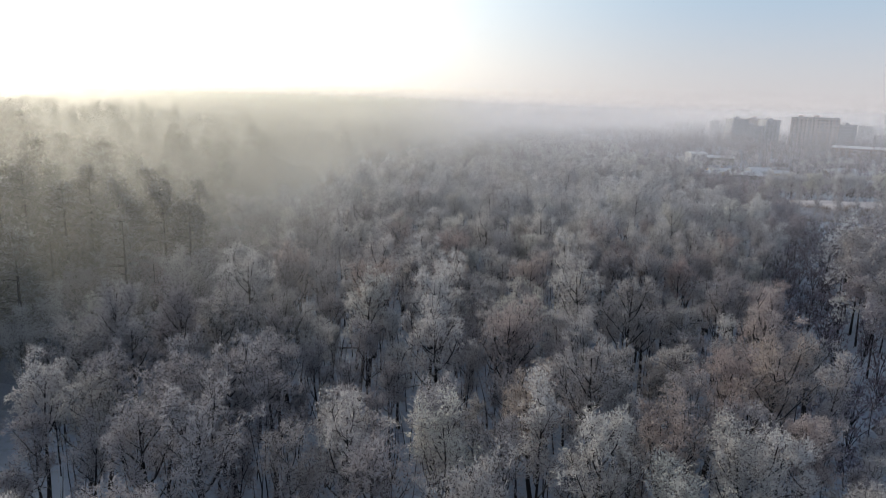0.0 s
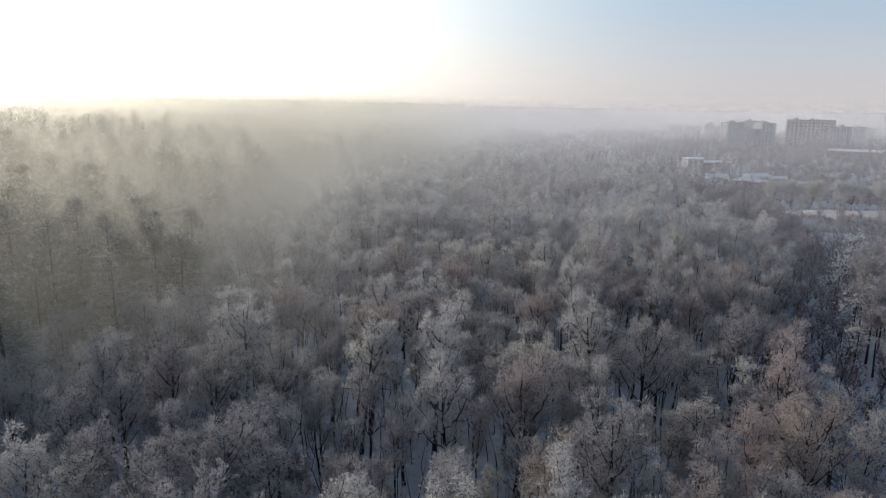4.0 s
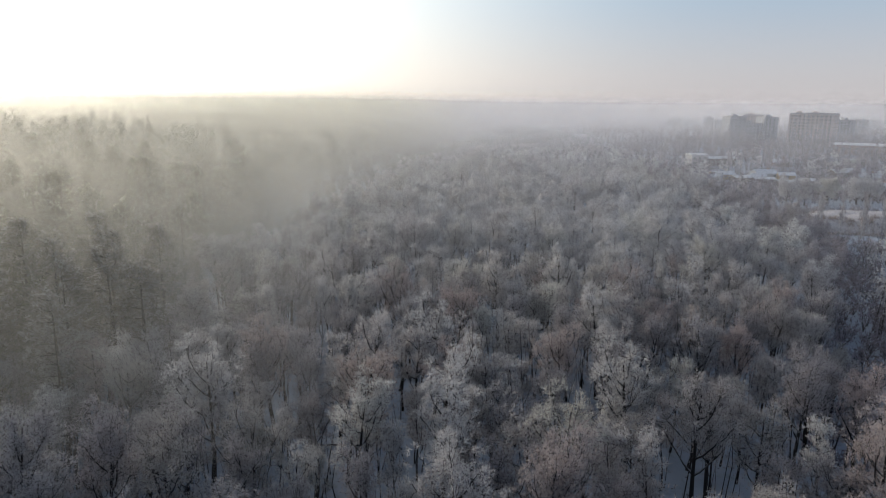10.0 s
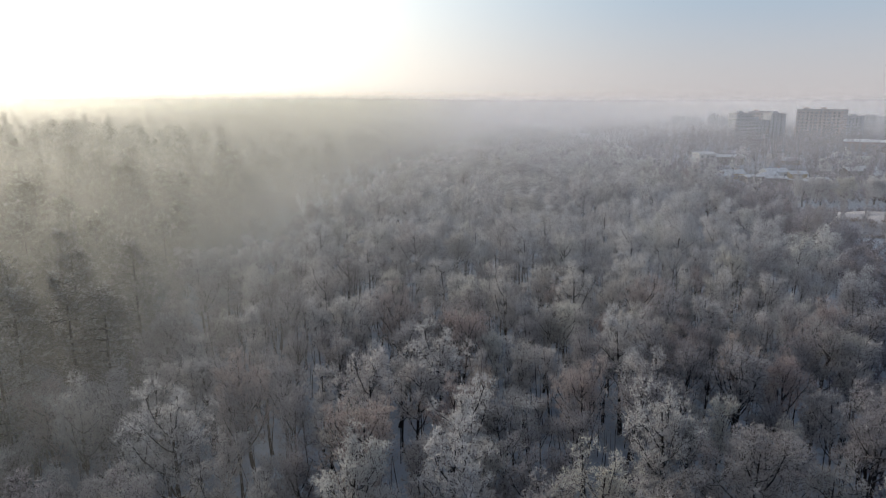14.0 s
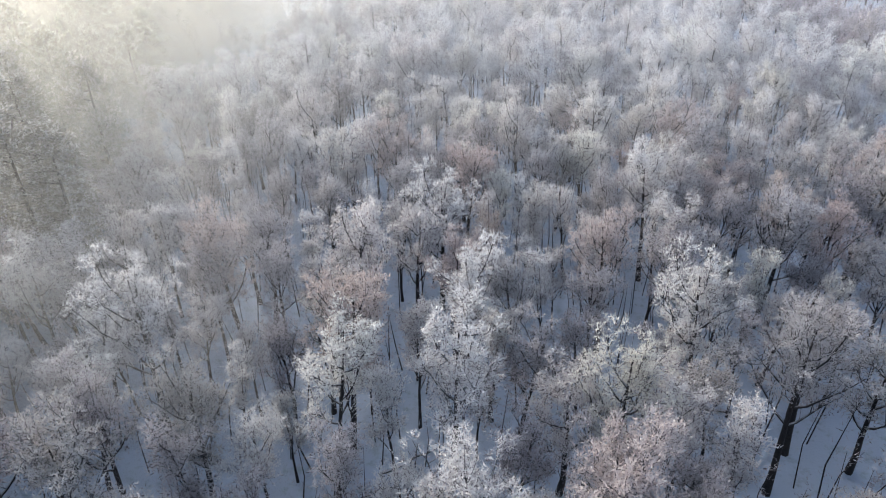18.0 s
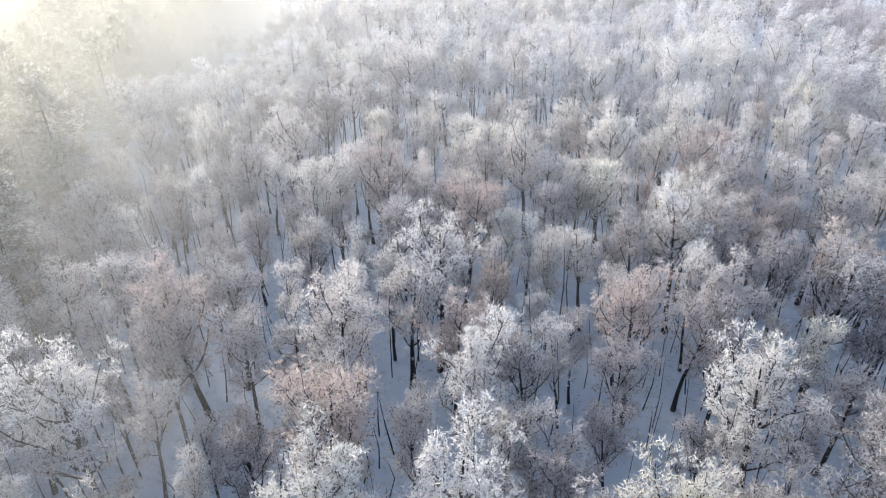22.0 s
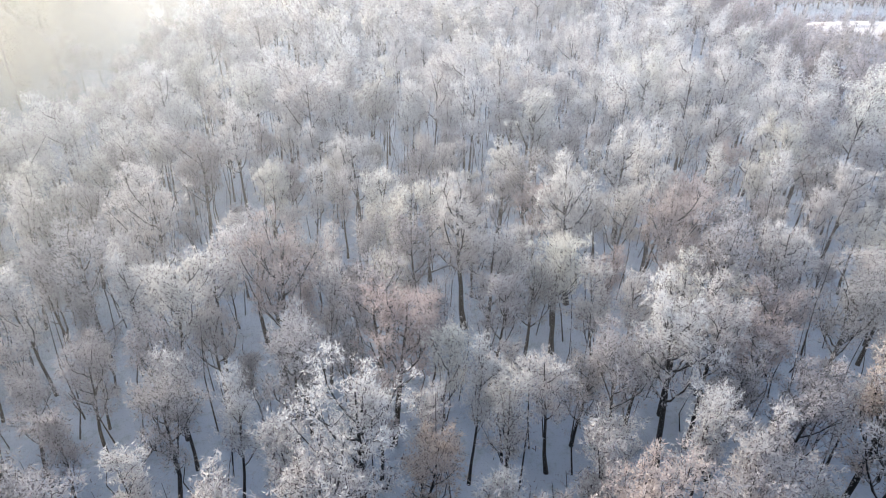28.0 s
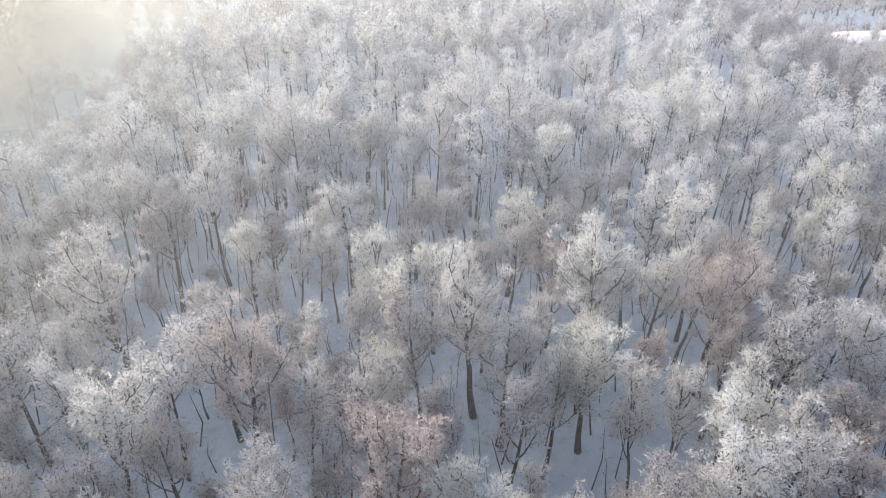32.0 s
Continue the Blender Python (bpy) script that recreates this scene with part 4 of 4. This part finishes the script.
# a snowed-over earth bank with a steep flank towards the woods
def bank():
    a = np.linspace(0, 2 * np.pi, 49)[:-1]
    rings = []
    for k, (r, z) in enumerate([(1.3, -1.0), (1.1, 0.6), (0.98, 2.4), (0.88, 3.6), (0.6, 4.4), (0.25, 4.8)]):
        wob = 1 + 0.06 * np.sin(a * 3 + k) + 0.04 * np.sin(a * 7 + 2 * k)
        rings.append(np.stack([158 + 37 * r * wob * np.cos(a), 252 + 13 * r * wob * np.sin(a), z + 0.25 * np.sin(a * 5 + k)], -1))
    v = np.concatenate(rings + [np.array([[158, 252, 4.9]])])
    f = []
    for k in range(5):
        for q in range(48):
            p, n_ = k * 48 + q, k * 48 + (q + 1) % 48
            f += [(p, n_, n_ + 48), (p, n_ + 48, p + 48)]
    f += [(240 + q, 240 + (q + 1) % 48, 288) for q in range(48)]
    return v, np.array(f)


tagged(new("snow_bank", tri_mesh("snow_bank", *bank(), [BANK_SNOW], None, True)), "broad earth bank under snow beside the woods", "bank")


REED = frost_material("rimed_dry_reeds", (0.52, 0.44, 0.42), (0.40, 0.32, 0.30), 0.8, 0.15, 0.4, 0.2, 0.1)
reed_rng = np.random.default_rng(31)
tufts = []
for k in range(3):
    s = Soup()
    tips = reed_rng.normal(size=(9, 3)) * [0.45, 0.45, 0]
    twigs(s, reed_rng, tips, np.tile([[0.0, 0.0, 1.0]], (9, 1)), 3, 1.5, 0.12, 0.25, 1, 0.12)
    tufts.append(s.arrays())
bank_radius = lambda x, y: np.hypot((x - 158) / 37, (y - 252) / 13)
reeds = spread_out(reed_rng, 112, 206, 225, 270, 0.9, lambda x, y: (bank_radius(x, y) > 0.75 + 0.2 * np.sin(x * 0.4) * np.sin(y * 0.7)) & (bank_radius(x, y) < 1.5) & (y < 256))
reed_z = np.maximum(np.interp(bank_radius(reeds[:, 0], reeds[:, 1]), [0, 0.25, 0.6, 0.88, 0.98, 1.1, 1.3], [4.9, 4.8, 4.4, 3.6, 2.4, 0.6, -1.0]), land(reeds[:, 0], reeds[:, 1])) - 0.2
joined("dry_reeds", tufts, np.concatenate([reeds, reed_z[:, None]], 1), reed_rng, [BARK, REED], "dry rimed reeds on the bank's flank", "reeds", 0.6, 1.3)


def poplar(x, y, height, k):
    v, f, m = poplar_rough(800 + k, height, 7, 0.16)
    thing = put("poplar_tree", x, y, k * 47.0, "bare upright poplar with pale rimed shoots", "tree", "poplars by the bank", 0.1)
    part_of(thing, "trunk", tri_mesh("trunk", v, f[m == 0], [BIRCH]))
    part_of(thing, "crown", tri_mesh("crown", v, f[m == 1], [THIN]), "thin upright rimed shoots")


thicket_places = spread_out(rng, 100, 230, 150, 420, 2.7, lambda x, y: (x > np.interp(y, LANE_Y, LANE_X) + 4) & (bank_radius(x, y) > 1.12) & (x < 0.75 * y + 20) & ((np.abs(x - 176) > 38) | (np.abs(y - 294) > 12)) & (((x - 156) / 40) ** 2 + ((y - 234) / 17) ** 2 > 1) & ((np.abs(x - 183) > 30) | (np.abs(y - 392) > 24)) & ((np.abs(x - 185) > 26) | (np.abs(y - 350) > 8)))
joined("slope_thicket", bushes, on_floor(thicket_places), rng, [BARK, BROWN_FAR], "pinkish grey thicket with rime on a snowy slope", "shrubs", 0.45, 0.95)

for k, (x, y, h) in enumerate([(128, 234, 15), (133, 231, 17), (120, 240, 13), (139, 229, 16), (147, 231, 14), (152, 228, 17), (158, 233, 15), (115, 246, 12), (124, 229, 14), (165, 236, 16), (112, 255, 13), (143, 234, 12)]):
    poplar(x, y, h, k)


def round_tree(x, y, k):
    rr = np.random.default_rng(900 + k)
    thing = put("willow_tree", x, y, k * 61.0, "round bushy willow white with rime", "tree", "willows behind the bank", 0.1)
    trunk, trunk_r, made, tips, ways = grow(rr, 10.5, 6.6, 0.16, 12, rise=0.6, girth=0.25)
    s = Soup()
    s.tube(trunk, trunk_r, 5)
    for line, r0, branches in made:
        s.tube(line, r0 * np.array([1, 0.8, 0.6, 0.4, 0.2]), 3)
    part_of(thing, "trunk", s.mesh("trunk", [BARK]))
    s = Soup()
    twigs(s, rr, tips, ways, 8, 0.8, 0.2, 0.9, 0, 0.4)
    part_of(thing, "crown", s.mesh("crown", [FROST]), "round head of rimed twigs")


for k, (x, y) in enumerate([(160, 300), (172, 304), (184, 302), (193, 308), (150, 296), (205, 305)]):
    round_tree(x, y, k)


# ---- mist standing over the woods, thicker on the sun's side and with distance ----
scene.cycles.transparent_max_bounces = 64
# densities a metre: of the haze, east and west, and of the low bank, near and far
HAZE, HAZE_TOP, WEST_HAZE = (0.0011, 0.0036), 56.0, (130, -60)
BANK, BANK_FAR, BANK_TOP, WEST_BANK = 0.016, 0.0022, 37.0, (-5, -85)


def mist_material(name, step, tone, far):
    """Haze over everything, and a low bank of mist that fills the ravine and the side towards the sun."""
    m, t = material(name)
    c = t.nodes.new("ShaderNodeTexCoord")
    xyz = t.nodes.new("ShaderNodeSeparateXYZ")
    link(t, c.outputs["Object"], xyz.inputs[0])

    def below(hi, lo):
        n = node(t, "ShaderNodeMapRange", interpolation_type="SMOOTHSTEP")
        n.inputs["From Min"].default_value, n.inputs["From Max"].default_value = hi, lo
        link(t, xyz.outputs["Z"], n.inputs["Value"])
        return n.outputs[0]

    drift = ranged(t, noise_of(t, 0.016, 3.0, 0.55), 0.3, 0.7, 0.5, 1.5)
    west = ranged(t, xyz.outputs["X"], WEST_HAZE[0], WEST_HAZE[1])
    haze = times(t, ranged(t, times(t, west, west), 0.0, 1.0, HAZE[0], HAZE[1]), below(HAZE_TOP, HAZE_TOP - 36))
    haze = times(t, haze, ranged(t, xyz.outputs["Y"], 320, 540, 0.9, 2.4))
    bank_side = node(t, "ShaderNodeMapRange", interpolation_type="SMOOTHSTEP")
    bank_side.inputs["From Min"].default_value, bank_side.inputs["From Max"].default_value = WEST_BANK
    link(t, xyz.outputs["X"], bank_side.inputs["Value"])
    low = times(t, times(t, bank_side.outputs[0], drift), times(t, below(BANK_TOP, BANK_TOP - 30), BANK_FAR if far else BANK))
    total = node(t, "ShaderNodeMath", operation="ADD")
    link(t, haze, total.inputs[0])
    link(t, low, total.inputs[1])
    d = times(t, total.outputs[0], step)
    lim = node(t, "ShaderNodeMath", operation="MINIMUM")
    lim.inputs[1].default_value = 0.6
    link(t, d, lim.inputs[0])
    # sunlight put into the droplets' colour: warmer on the sun's side, cooler away
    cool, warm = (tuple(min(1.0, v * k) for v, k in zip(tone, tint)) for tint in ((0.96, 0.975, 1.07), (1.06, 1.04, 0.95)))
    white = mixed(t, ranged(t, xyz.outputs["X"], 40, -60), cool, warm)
    dif, tra = t.nodes.new("ShaderNodeBsdfDiffuse"), t.nodes.new("ShaderNodeBsdfTranslucent")
    link(t, white, dif.inputs[0])
    link(t, white, tra.inputs[0])
    droplets = t.nodes.new("ShaderNodeMixShader")
    droplets.inputs[0].default_value = 0.8
    link(t, dif.outputs[0], droplets.inputs[1])
    link(t, tra.outputs[0], droplets.inputs[2])
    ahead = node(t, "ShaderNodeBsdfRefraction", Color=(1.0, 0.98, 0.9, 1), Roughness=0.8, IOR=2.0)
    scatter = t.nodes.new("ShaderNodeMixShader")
    # share of nearly straight-ahead light, raised by place to put a glow under the sun
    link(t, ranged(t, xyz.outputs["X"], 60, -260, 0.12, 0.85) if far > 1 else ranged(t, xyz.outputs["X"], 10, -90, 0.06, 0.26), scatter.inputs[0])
    link(t, droplets.outputs[0], scatter.inputs[1])
    link(t, ahead.outputs[0], scatter.inputs[2])
    clear = t.nodes.new("ShaderNodeBsdfTransparent")
    mix = t.nodes.new("ShaderNodeMixShader")
    link(t, lim.outputs[0], mix.inputs[0])
    link(t, clear.outputs[0], mix.inputs[1])
    link(t, scatter.outputs[0], mix.inputs[2])
    finish(t, mix.outputs[0])
    return m


def mist_veil(y, step, tone, east=None):
    """One thin curtain of mist, wavering gently across the valley."""
    xs = np.linspace(-700 - y * 0.6, 700 + y if east is None else east, 81)
    ys = y + min(14, y * 0.04) * np.sin(xs * 0.012 + y * 1.7) + min(3, y * 0.01) * np.sin(xs * 0.041 + y)
    low, highs = np.stack([xs, ys, np.full_like(xs, -6)], -1), np.stack([xs, ys + 4, np.full_like(xs, HAZE_TOP)], -1)
    q = np.arange(80)
    tris = np.concatenate([np.stack([q, q + 1, q + 82], -1), np.stack([q, q + 82, q + 81], -1)])
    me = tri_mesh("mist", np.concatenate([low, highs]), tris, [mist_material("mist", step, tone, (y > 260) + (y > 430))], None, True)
    return tagged(new("mist", me), "thin pale winter mist drifting among treetops", "mist", kind="stuff")


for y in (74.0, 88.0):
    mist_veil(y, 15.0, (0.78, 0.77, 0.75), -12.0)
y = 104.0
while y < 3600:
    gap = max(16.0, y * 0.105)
    # the farthest veils carry the horizon sky's pinkish glow in their own tone
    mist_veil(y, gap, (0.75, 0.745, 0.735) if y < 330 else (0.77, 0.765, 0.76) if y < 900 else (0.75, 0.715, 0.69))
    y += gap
